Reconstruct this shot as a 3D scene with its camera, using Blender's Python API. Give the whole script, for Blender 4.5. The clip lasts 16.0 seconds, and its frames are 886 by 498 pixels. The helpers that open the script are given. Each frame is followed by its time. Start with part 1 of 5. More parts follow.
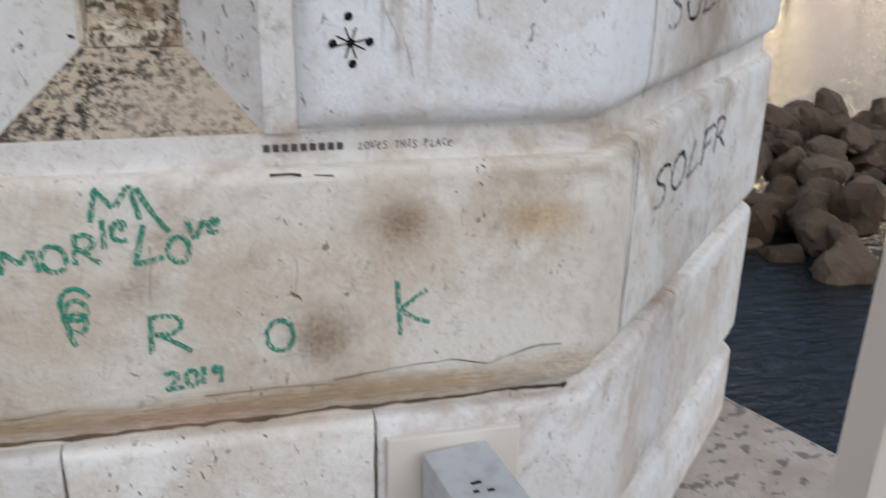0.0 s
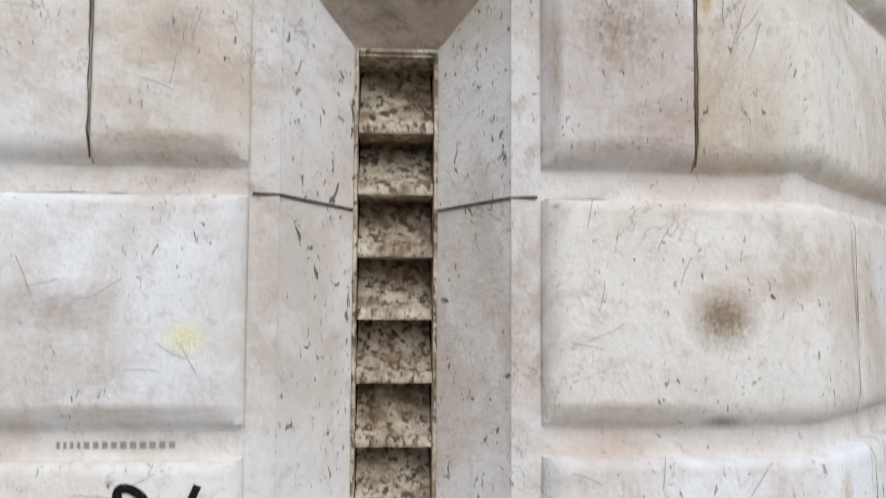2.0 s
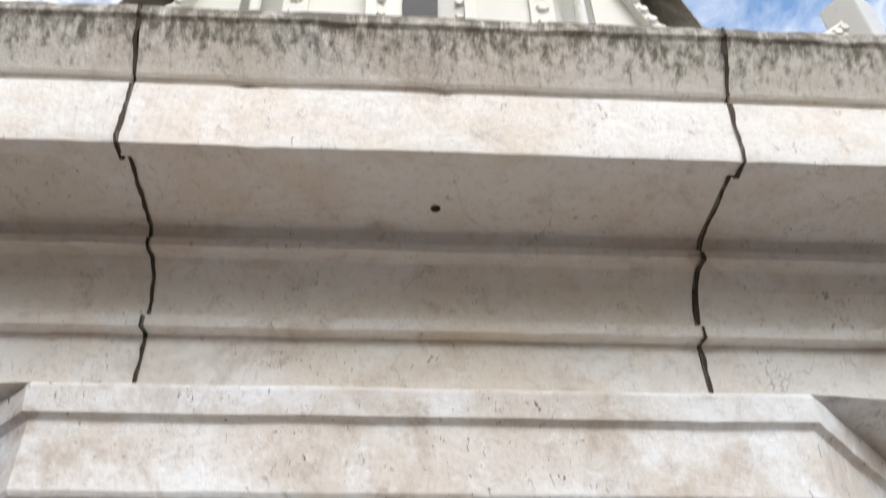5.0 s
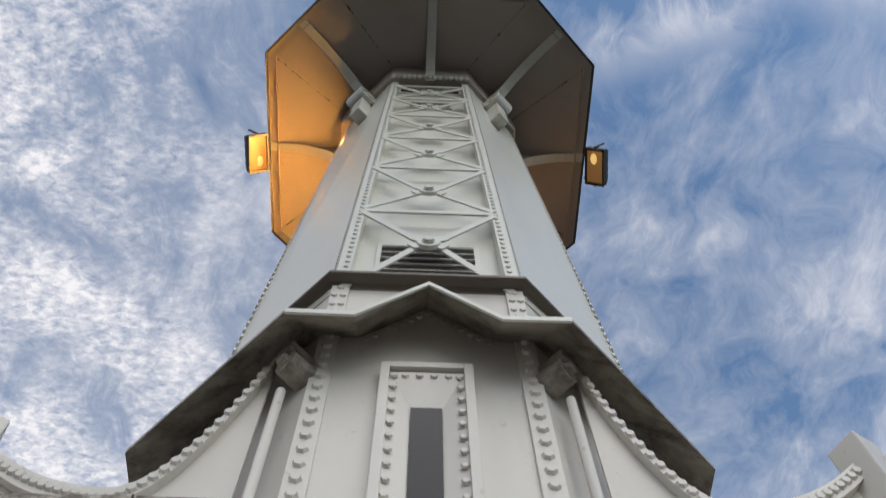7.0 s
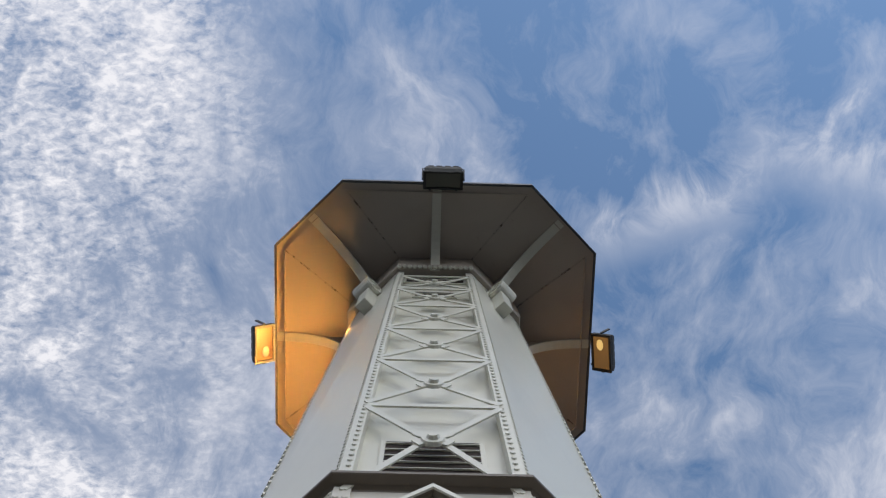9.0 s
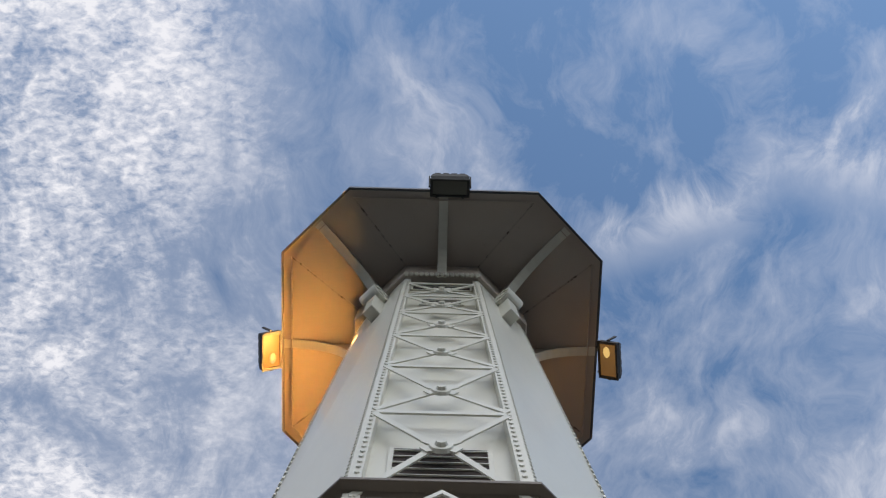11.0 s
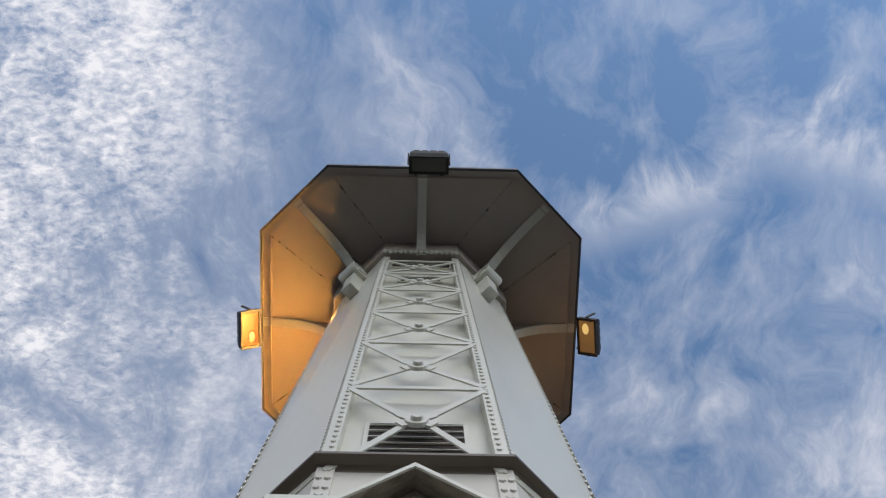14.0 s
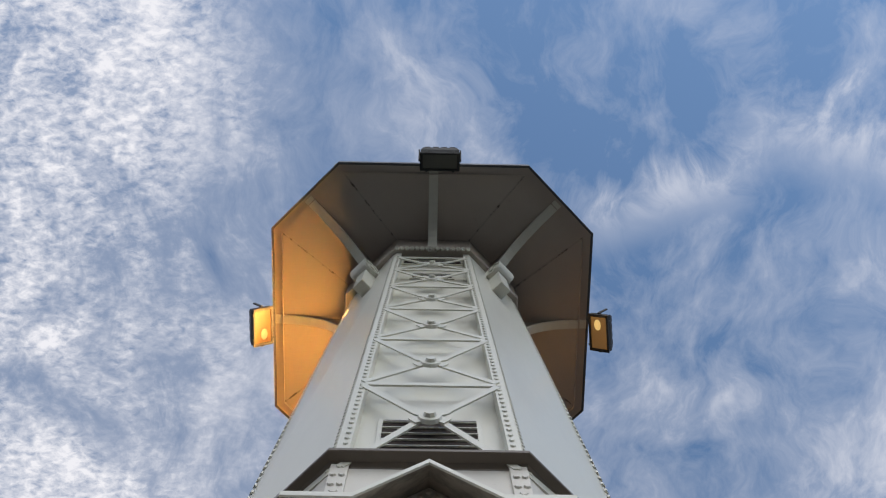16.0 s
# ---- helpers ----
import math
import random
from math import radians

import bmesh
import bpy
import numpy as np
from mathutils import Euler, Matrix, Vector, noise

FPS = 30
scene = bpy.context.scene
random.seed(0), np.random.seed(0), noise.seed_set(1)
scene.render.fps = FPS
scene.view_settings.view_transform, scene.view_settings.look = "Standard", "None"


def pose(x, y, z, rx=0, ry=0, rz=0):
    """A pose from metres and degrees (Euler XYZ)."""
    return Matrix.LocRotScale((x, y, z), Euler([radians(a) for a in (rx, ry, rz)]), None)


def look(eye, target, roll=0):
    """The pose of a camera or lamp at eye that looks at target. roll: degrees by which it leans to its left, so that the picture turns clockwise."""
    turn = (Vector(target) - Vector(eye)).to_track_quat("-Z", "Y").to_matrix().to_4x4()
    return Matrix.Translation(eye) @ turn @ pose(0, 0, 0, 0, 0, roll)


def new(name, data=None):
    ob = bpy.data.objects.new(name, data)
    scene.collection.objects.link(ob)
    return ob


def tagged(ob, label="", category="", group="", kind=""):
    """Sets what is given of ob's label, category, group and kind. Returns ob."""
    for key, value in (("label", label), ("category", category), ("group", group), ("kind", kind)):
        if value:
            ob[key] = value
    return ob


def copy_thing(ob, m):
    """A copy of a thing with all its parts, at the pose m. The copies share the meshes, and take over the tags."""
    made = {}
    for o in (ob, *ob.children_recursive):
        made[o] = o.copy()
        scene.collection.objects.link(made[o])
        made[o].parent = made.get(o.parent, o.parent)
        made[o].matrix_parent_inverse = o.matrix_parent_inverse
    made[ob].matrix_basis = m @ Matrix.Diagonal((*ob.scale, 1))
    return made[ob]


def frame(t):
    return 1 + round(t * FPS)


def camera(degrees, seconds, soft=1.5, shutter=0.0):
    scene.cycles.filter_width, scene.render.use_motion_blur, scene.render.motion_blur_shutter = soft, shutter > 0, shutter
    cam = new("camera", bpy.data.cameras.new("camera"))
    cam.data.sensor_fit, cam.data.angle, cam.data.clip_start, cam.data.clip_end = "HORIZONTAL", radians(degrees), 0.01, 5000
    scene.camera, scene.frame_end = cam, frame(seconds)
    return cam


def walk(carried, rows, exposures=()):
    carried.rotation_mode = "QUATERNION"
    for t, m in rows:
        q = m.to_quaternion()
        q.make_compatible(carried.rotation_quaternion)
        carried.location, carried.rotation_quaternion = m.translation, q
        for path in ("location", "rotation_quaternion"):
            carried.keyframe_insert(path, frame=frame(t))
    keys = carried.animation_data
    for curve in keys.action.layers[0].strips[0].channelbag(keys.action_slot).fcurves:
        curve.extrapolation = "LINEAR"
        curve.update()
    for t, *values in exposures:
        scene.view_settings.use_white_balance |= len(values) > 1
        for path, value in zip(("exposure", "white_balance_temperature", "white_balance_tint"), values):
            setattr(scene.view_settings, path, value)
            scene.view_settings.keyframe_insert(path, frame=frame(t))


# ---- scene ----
# ---- camera and path ----
cam = camera(55.22, 16.0, soft=1.2, shutter=0.3)
# seconds, eye x y z, yaw, pitch, roll
PATH = [
    (0, 0.131, -1.069, 1.359, -13.98, -21.78, 1.30),
    (0.5, 0.068, -1.083, 1.385, -7.66, -15.35, 0.24),
    (1, 0.032, -1.120, 1.467, -4.60, -8.89, -0.07),
    (1.5, 0.020, -1.134, 1.532, -3.28, -2.08, 0.02),
    (2, -0.013, -1.160, 1.621, -3.81, 3.85, 0.29),
    (2.5, -0.044, -1.203, 1.705, -4.14, 9.83, 0.64),
    (3, -0.058, -1.228, 1.768, -4.60, 15.24, 0.44),
    (3.5, -0.057, -1.241, 1.812, -4.19, 20.42, 0.27),
    (4, -0.049, -1.260, 1.862, -3.31, 26.85, 0.16),
    (4.5, -0.032, -1.312, 1.930, -2.72, 34.10, -0.01),
    (5, -0.063, -1.402, 2.026, -4.11, 40.05, -1.18),
    (5.2, -0.066, -1.433, 2.045, -4.35, 43.11, -1.44),
    (7.3, -0.035, -1.483, 2.127, -3.69, 70.58, -1.44),
    (7.5, -0.029, -1.488, 2.130, -3.48, 72.35, -1.24),
    (8, -0.028, -1.505, 2.133, -3.52, 75.96, -1.26),
    (8.5, -0.026, -1.530, 2.133, -3.71, 78.33, -2.06),
    (9, -0.025, -1.539, 2.139, -3.67, 79.92, -2.14),
    (11.5, -0.044, -1.543, 2.118, -1.50, 80.42, 0.05),
    (12, -0.039, -1.543, 2.125, -1.82, 80.28, -0.35),
    (12.5, -0.035, -1.536, 2.128, -2.60, 79.89, -1.20),
    (13, -0.027, -1.533, 2.132, -4.20, 79.37, -2.78),
    (13.5, -0.007, -1.513, 2.132, -5.71, 79.07, -4.36),
    (14, 0.006, -1.508, 2.131, -7.62, 79.02, -6.18),
    (14.5, 0.004, -1.505, 2.130, -7.31, 79.12, -6.13),
    (15, -0.005, -1.507, 2.128, -5.45, 79.14, -4.29),
    (15.5, -0.011, -1.522, 2.123, -4.19, 79.01, -3.09),
    (16, -0.005, -1.510, 2.131, -3.84, 78.83, -2.74),
]
walk(cam, [(t, pose(x, y, z, 90 + pitch, 0, yaw) @ pose(0, 0, 0, 0, 0, roll)) for t, x, y, z, yaw, pitch, roll in PATH],
     exposures=[(0.0, -0.08, 6700, 10), (0.5, 0.30, 6850, 10), (1.0, 0.34, 6800, 10), (1.6, 0.33, 6850, 10), (2.4, 0.26, 6950, 10), (3.0, 0.26, 7100, 10), (3.7, 0.42, 7100, 10),
                (4.5, 0.98, 6950, 10), (5.0, 1.00, 6900, 10), (5.2, 0.86, 6800, 10), (7.3, 0.06, 6650, 10), (8.0, 0.03, 6550, 10), (16.0, 0.03, 6550, 10)])

# ---- world, sun ----
SUN_ELEV, SUN_AZ = 38.0, 160.0  # behind the camera


def build_world():
    w = bpy.data.worlds.new("dusk_sky")
    scene.world = w
    w.use_nodes = True
    nt = w.node_tree
    nt.nodes.clear()
    N, L = nt.nodes.new, nt.links.new
    out, bg = N("ShaderNodeOutputWorld"), N("ShaderNodeBackground")
    sky = N("ShaderNodeTexSky")
    sky.sky_type = "NISHITA"
    sky.sun_disc = False
    sky.sun_elevation, sky.sun_rotation = radians(SUN_ELEV), radians(SUN_AZ)
    sky.air_density, sky.dust_density, sky.ozone_density = 1.0, 0.6, 1.6
    tc, sep = N("ShaderNodeTexCoord"), N("ShaderNodeSeparateXYZ")
    L(tc.outputs["Generated"], sep.inputs[0])

    def m(op, a, b=None, clamp=False):
        n = N("ShaderNodeMath")
        n.operation, n.use_clamp = op, clamp
        for k, v in enumerate((a, b)):
            if v is None:
                continue
            if isinstance(v, (int, float)):
                n.inputs[k].default_value = v
            else:
                L(v, n.inputs[k])
        return n.outputs[0]

    # cloud layer: a flat sheet high overhead
    h = m("MAXIMUM", sep.outputs[2], 0.06)
    u, v = m("DIVIDE", sep.outputs[0], h), m("DIVIDE", sep.outputs[1], h)
    comb = N("ShaderNodeCombineXYZ")
    L(u, comb.inputs[0]), L(v, comb.inputs[1])

    # slow swirls that bend the veils
    swirl, bend, bent = N("ShaderNodeTexNoise"), N("ShaderNodeVectorMath"), N("ShaderNodeVectorMath")
    swirl.inputs["Scale"].default_value, swirl.inputs["Detail"].default_value = 5.0, 3.0
    L(comb.outputs[0], swirl.inputs["Vector"])
    bend.operation, bend.inputs[1].default_value, bend.inputs[2].default_value = "MULTIPLY_ADD", (0.17, 0.17, 0), (-0.085, -0.085, 0)
    L(swirl.outputs["Color"], bend.inputs[0])
    L(comb.outputs[0], bent.inputs[0]), L(bend.outputs[0], bent.inputs[1])

    def noise_tex(scale, detail, rough, dist=0.0, stretch=(1, 1, 1), rot=0.0, loc=(0, 0, 0), bends=True):
        mp = N("ShaderNodeMapping")
        mp.inputs["Scale"].default_value, mp.inputs["Location"].default_value = stretch, loc
        mp.inputs["Rotation"].default_value = (0, 0, radians(rot))
        L(bent.outputs[0] if bends else comb.outputs[0], mp.inputs["Vector"])
        n = N("ShaderNodeTexNoise")
        n.inputs["Scale"].default_value, n.inputs["Detail"].default_value = scale, detail
        n.inputs["Roughness"].default_value, n.inputs["Distortion"].default_value = rough, dist
        L(mp.outputs[0], n.inputs["Vector"])
        return n.outputs["Fac"]

    def smooth(x, a, b):
        """0 at a, 1 at b, eased."""
        n = N("ShaderNodeMapRange")
        n.interpolation_type = "SMOOTHSTEP"
        n.inputs["From Min"].default_value, n.inputs["From Max"].default_value = a, b
        L(x, n.inputs["Value"])
        return n.outputs["Result"]

    big = noise_tex(3.4, 3, 0.5, 0.6, (1, 1, 1), 20, (7.3, 4.2, 0))
    wisp = noise_tex(6.5, 12, 0.60, 0.1, (1.2, 0.9, 1), 25, (0.4, 2.2, 0))
    fibre = noise_tex(15, 10, 0.68, 0.1, (1.3, 0.75, 1), -18, (3.1, 0.7, 0))
    grain = noise_tex(62, 4, 0.6, 0.35, (1.0, 1.7, 1), 35, (5, 1, 0), False)
    clump = noise_tex(15, 4, 0.6, 0.3, (1.0, 1.6, 1), 35, (1.5, 3, 0), False)

    def off(x, k):
        """A texture's swing about its middle, times k."""
        return m("MULTIPLY", m("SUBTRACT", x, 0.5), k)

    # thick, ribbed cloud to the west, thin veils elsewhere
    drift = m("ADD", u, off(wisp, 0.5))
    west = m("MULTIPLY", smooth(drift, 0.02, -0.46), m("ADD", 0.62, m("MULTIPLY", smooth(v, 0.40, -0.05), 0.38)))
    dens = m("ADD", m("ADD", off(wisp, 1.5), off(big, 0.6)), m("ADD", off(fibre, 0.75), 0.14))
    heap = noise_tex(4.6, 6, 0.58, 0.2, (1, 1, 1), 0, (2.2, 8.6, 0))
    dens = m("ADD", dens, m("MULTIPLY", west, m("ADD", 0.50, off(heap, 1.7))))
    dens = m("ADD", dens, m("MULTIPLY", m("MULTIPLY", m("ADD", off(grain, 1.5), off(clump, 0.8)), smooth(dens, 0.15, 0.65)), smooth(drift, -0.05, -0.36)))
    # a long streak to the east in two strokes, wandering with the wisps
    swerve = m("ADD", off(wisp, 0.16), off(fibre, 0.06))
    line = m("ADD", m("ADD", m("SUBTRACT", v, 0.160), m("MULTIPLY", m("SUBTRACT", u, 0.19), 0.31)), swerve)
    streak = m("MULTIPLY", smooth(m("ABSOLUTE", line), 0.055, 0.0), m("MULTIPLY", smooth(u, 0.15, 0.22), smooth(u, 0.42, 0.34)))
    line = m("ADD", m("SUBTRACT", m("SUBTRACT", v, 0.045), m("MULTIPLY", m("SUBTRACT", u, 0.42), 0.16)), swerve)
    streak = m("ADD", streak, m("MULTIPLY", smooth(m("ABSOLUTE", line), 0.07, 0.0), smooth(u, 0.30, 0.42)))
    dens = m("ADD", dens, m("MULTIPLY", streak, 0.34))
    dens = m("ADD", dens, m("MULTIPLY", m("MAXIMUM", m("MINIMUM", v, 0.5), -0.1), 0.30))
    # a clear gap between the veils
    away = m("ADD", m("POWER", m("SUBTRACT", u, 0.24), 2.0), m("POWER", m("ADD", v, 0.01), 2.0))
    dens = m("SUBTRACT", dens, m("MULTIPLY", smooth(away, 0.03, 0.0), 0.11))
    ramp = N("ShaderNodeValToRGB")
    haze = m("MULTIPLY", m("SUBTRACT", 0.30, sep.outputs[2], True), 0.8, True)
    L(m("ADD", dens, haze), ramp.inputs[0])
    el = ramp.color_ramp.elements
    el[0].position, el[0].color = 0.02, (0.02, 0.02, 0.02, 1)
    el[1].position, el[1].color = 1.0, (1, 1, 1, 1)
    e = el.new(0.35)
    e.color = (0.24, 0.24, 0.24, 1)
    mul = N("ShaderNodeMix")
    mul.data_type, mul.blend_type = "RGBA", "MULTIPLY"
    mul.inputs["Factor"].default_value = 1.0
    L(sky.outputs[0], mul.inputs["A"])
    mul.inputs["B"].default_value = (0.126, 0.155, 0.167, 1)
    mix = N("ShaderNodeMix")
    mix.data_type = "RGBA"
    L(ramp.outputs[0], mix.inputs["Factor"])
    L(mul.outputs["Result"], mix.inputs["A"])
    mix.inputs["B"].default_value = (0.86, 0.86, 0.91, 1)
    low = N("ShaderNodeMix")
    low.data_type = "RGBA"
    L(m("MULTIPLY", m("SUBTRACT", 0.32, sep.outputs[2], True), 2.6, True), low.inputs["Factor"])
    L(mix.outputs["Result"], low.inputs["A"])
    low.inputs["B"].default_value = (0.42, 0.35, 0.30, 1)
    # evening glow along the horizon over the lake
    glow = N("ShaderNodeMix")
    glow.data_type = "RGBA"
    side = m("ADD", m("MULTIPLY", sep.outputs[0], 0.6), m("MULTIPLY", sep.outputs[1], 0.8), True)
    L(m("MULTIPLY", side, m("MULTIPLY", m("SUBTRACT", 0.26, sep.outputs[2], True), 4.5, True)), glow.inputs["Factor"])
    L(low.outputs["Result"], glow.inputs["A"])
    glow.inputs["B"].default_value = (1.45, 1.18, 0.98, 1)
    L(glow.outputs["Result"], bg.inputs[0])
    bg.inputs[1].default_value = 1.0
    L(bg.outputs[0], out.inputs[0])


build_world()
sun = new("sun", bpy.data.lights.new("sun", "SUN"))
sun.data.energy, sun.data.angle, sun.data.color = 1.2, radians(60), (1.0, 0.90, 0.80)
az, elv = radians(SUN_AZ), radians(SUN_ELEV)
sun_dir = Vector((math.sin(az) * math.cos(elv), math.cos(az) * math.cos(elv), math.sin(elv)))
sun.matrix_world = look(sun_dir * 30, (0, 0, 0))


# ---- materials ----
def mat(name, base, rough=0.7, metal=0.0):
    m = bpy.data.materials.new(name)
    m.use_nodes = True
    b = m.node_tree.nodes["Principled BSDF"]
    b.inputs["Base Color"].default_value = (*base, 1)
    b.inputs["Roughness"].default_value, b.inputs["Metallic"].default_value = rough, metal
    return m


def tex(m, kind, scale, detail=6.0, rough=0.6, dist=0.0, stretch=(1, 1, 1), coords="Object"):
    nt = m.node_tree
    tc, mp = nt.nodes.new("ShaderNodeTexCoord"), nt.nodes.new("ShaderNodeMapping")
    mp.inputs["Scale"].default_value = stretch
    nt.links.new(tc.outputs[coords], mp.inputs["Vector"])
    if kind == "noise":
        n = nt.nodes.new("ShaderNodeTexNoise")
        n.inputs["Detail"].default_value, n.inputs["Roughness"].default_value = detail, rough
        n.inputs["Distortion"].default_value = dist
        o = n.outputs["Fac"]
    else:
        n = nt.nodes.new("ShaderNodeTexVoronoi")
        o = n.outputs["Distance"]
    n.inputs["Scale"].default_value = scale
    nt.links.new(mp.outputs[0], n.inputs["Vector"])
    return o


def band(m, sock, a, b):
    """0 below a, 1 above b."""
    n = m.node_tree.nodes.new("ShaderNodeMapRange")
    n.inputs["From Min"].default_value, n.inputs["From Max"].default_value = a, b
    m.node_tree.links.new(sock, n.inputs["Value"])
    return n.outputs["Result"]


def times(m, a, b):
    n = m.node_tree.nodes.new("ShaderNodeMath")
    n.operation = "MULTIPLY"
    for k, v in enumerate((a, b)):
        if isinstance(v, (int, float)):
            n.inputs[k].default_value = v
        else:
            m.node_tree.links.new(v, n.inputs[k])
    return n.outputs[0]


def over(m, colour, fac):
    """Lay a colour over the base colour by a factor."""
    nt = m.node_tree
    b = nt.nodes["Principled BSDF"]
    n = nt.nodes.new("ShaderNodeMix")
    n.data_type = "RGBA"
    link = b.inputs["Base Color"].links
    if link:
        nt.links.new(link[0].from_socket, n.inputs["A"])
    else:
        n.inputs["A"].default_value = b.inputs["Base Color"].default_value
    n.inputs["B"].default_value = (*colour, 1)
    if isinstance(fac, (int, float)):
        n.inputs["Factor"].default_value = fac
    else:
        nt.links.new(fac, n.inputs["Factor"])
    nt.links.new(n.outputs["Result"], b.inputs["Base Color"])


def bump(m, sock, strength=0.3, dist=0.01):
    nt = m.node_tree
    b = nt.nodes["Principled BSDF"]
    n = nt.nodes.new("ShaderNodeBump")
    n.inputs["Strength"].default_value, n.inputs["Distance"].default_value = strength, dist
    nt.links.new(sock, n.inputs["Height"])
    link = b.inputs["Normal"].links
    if link:
        nt.links.new(link[0].from_socket, n.inputs["Normal"])
    nt.links.new(n.outputs[0], b.inputs["Normal"])


def piece_random(m):
    return m.node_tree.nodes.new("ShaderNodeObjectInfo").outputs["Random"]


def stone(name, base, warm=0.5, pits=0.5, dirt=0.5, streaks=0.0, white=0.5):
    m = mat(name, base, 0.8)
    nt = m.node_tree
    over(m, (0.80, 0.66, 0.58), times(m, band(m, tex(m, "noise", 2.1, 3), 0.42, 0.72), warm))
    over(m, (0.91, 0.90, 0.885), times(m, band(m, tex(m, "noise", 2.8, 9, 0.62, 0.5), 0.40, 0.55), white))
    over(m, (0.93, 0.92, 0.91), times(m, band(m, tex(m, "noise", 9, 9, 0.72, 0.4), 0.52, 0.62), white * 0.6))
    over(m, (0.86, 0.75, 0.55), times(m, band(m, piece_random(m), 0.60, 1.0), 0.15))
    over(m, (0.83, 0.85, 0.89), times(m, band(m, piece_random(m), 0.45, 0.0), white * 0.25))
    # the tone of the single stone
    tone = nt.nodes.new("ShaderNodeMix")
    tone.data_type, tone.blend_type = "RGBA", "MULTIPLY"
    tone.inputs["Factor"].default_value = 1.0
    b = nt.nodes["Principled BSDF"]
    nt.links.new(b.inputs["Base Color"].links[0].from_socket, tone.inputs["A"])
    nt.links.new(nt.nodes.new("ShaderNodeObjectInfo").outputs["Color"], tone.inputs["B"])
    nt.links.new(tone.outputs["Result"], b.inputs["Base Color"])
    # brown water stains with ragged edges, then finer grime; some stones are cleaner than others
    worn = nt.nodes.new("ShaderNodeObjectInfo").outputs["Alpha"]
    over(m, (0.42, 0.30, 0.20), times(m, band(m, tex(m, "noise", 3.4, 12, 0.70, 0.8), 0.54, 0.66), times(m, worn, dirt * 0.62)))
    over(m, (0.30, 0.22, 0.15), times(m, band(m, tex(m, "noise", 8.5, 10, 0.78, 0.3), 0.59, 0.72), times(m, worn, dirt * 0.8)))
    over(m, (0.50, 0.40, 0.32), times(m, band(m, tex(m, "noise", 17, 10, 0.78, 0.4), 0.52, 0.66), times(m, worn, dirt * 0.42)))
    over(m, (0.42, 0.34, 0.28), times(m, band(m, tex(m, "noise", 48, 8, 0.8, 0.3), 0.54, 0.68), 0.45))
    if streaks:
        # lichen and soot run down from the upper edge in thin drips
        tc, xyz, low = nt.nodes.new("ShaderNodeTexCoord"), nt.nodes.new("ShaderNodeSeparateXYZ"), nt.nodes.new("ShaderNodeMath")
        nt.links.new(tc.outputs["Object"], xyz.inputs[0])
        low.operation, low.inputs[1].default_value = "MULTIPLY_ADD", 0.32
        nt.links.new(tex(m, "noise", 62, 6, 0.7, 0.1, (1, 1, 0.10)), low.inputs[0])
        nt.links.new(xyz.outputs["Z"], low.inputs[2])
        soot = times(m, band(m, low.outputs[0], 3.345, 3.405), band(m, tex(m, "noise", 22, 8, 0.75, 0.2), 0.30, 0.52))
        over(m, (0.12, 0.10, 0.07), times(m, soot, streaks))
        over(m, (0.14, 0.15, 0.06), times(m, times(m, band(m, tex(m, "noise", 4, 5, 0.6), 0.52, 0.68), soot), streaks * 0.6))
    crack = tex(m, "noise", 3.2, 6, 0.55, 0.5)
    vein = m.node_tree.nodes.new("ShaderNodeMath")
    vein.operation = "ABSOLUTE"
    sub = m.node_tree.nodes.new("ShaderNodeMath")
    sub.operation = "SUBTRACT"
    sub.inputs[1].default_value = 0.5
    m.node_tree.links.new(crack, sub.inputs[0])
    m.node_tree.links.new(sub.outputs[0], vein.inputs[0])
    inv = band(m, vein.outputs[0], 0.0035, 0.0)
    gate = band(m, tex(m, "noise", 6.1, 3), 0.50, 0.62)
    over(m, (0.20, 0.16, 0.13), times(m, times(m, inv, gate), 0.5))
    pit = band(m, tex(m, "noise", 95, 3, 0.55, 1.0, (1, 1, 0.5)), 0.655, 0.69)
    over(m, (0.07, 0.055, 0.045), times(m, times(m, pit, band(m, tex(m, "noise", 5.3, 3), 0.40, 0.60)), pits))
    bump(m, tex(m, "noise", 60, 8, 0.75), 0.6, 0.005)
    bump(m, tex(m, "noise", 9, 6, 0.65), 0.45, 0.015)
    return m


STONE = stone("pale_limestone", (0.72, 0.65, 0.575), 0.35, 0.9, 1.0, white=0.95)
STONE_WARM = stone("weathered_cornice_stone", (0.70, 0.52, 0.36), 0.35, 0.5, 1.0, white=0.12)
over(STONE_WARM, (0.55, 0.28, 0.12), times(STONE_WARM, band(STONE_WARM, tex(STONE_WARM, "noise", 5.0, 9, 0.7, 0.4, (1, 1, 2.5)), 0.48, 0.64), 0.6))
STONE_CORNICE = stone("upper_cornice_stone", (0.80, 0.71, 0.60), 0.35, 0.5, 0.7, white=0.55)
STONE_STREAK = stone("streaked_cornice_stone", (0.66, 0.58, 0.46), 0.4, 0.4, 0.6, 0.9, 0.25)
STONE_PIT = stone("pitted_niche_stone", (0.72, 0.66, 0.59), 0.35, 0.9, 0.5, white=0.8)
over(STONE_PIT, (0.06, 0.05, 0.04), times(STONE_PIT, band(STONE_PIT, tex(STONE_PIT, "noise", 60, 5, 0.6, 0.8, (1, 1, 0.6)), 0.625, 0.665), 0.85))
SOOT = stone("sooty_niche_sill_stone", (0.52, 0.42, 0.31), 0.3, 0.9, 0.9, white=0.05)
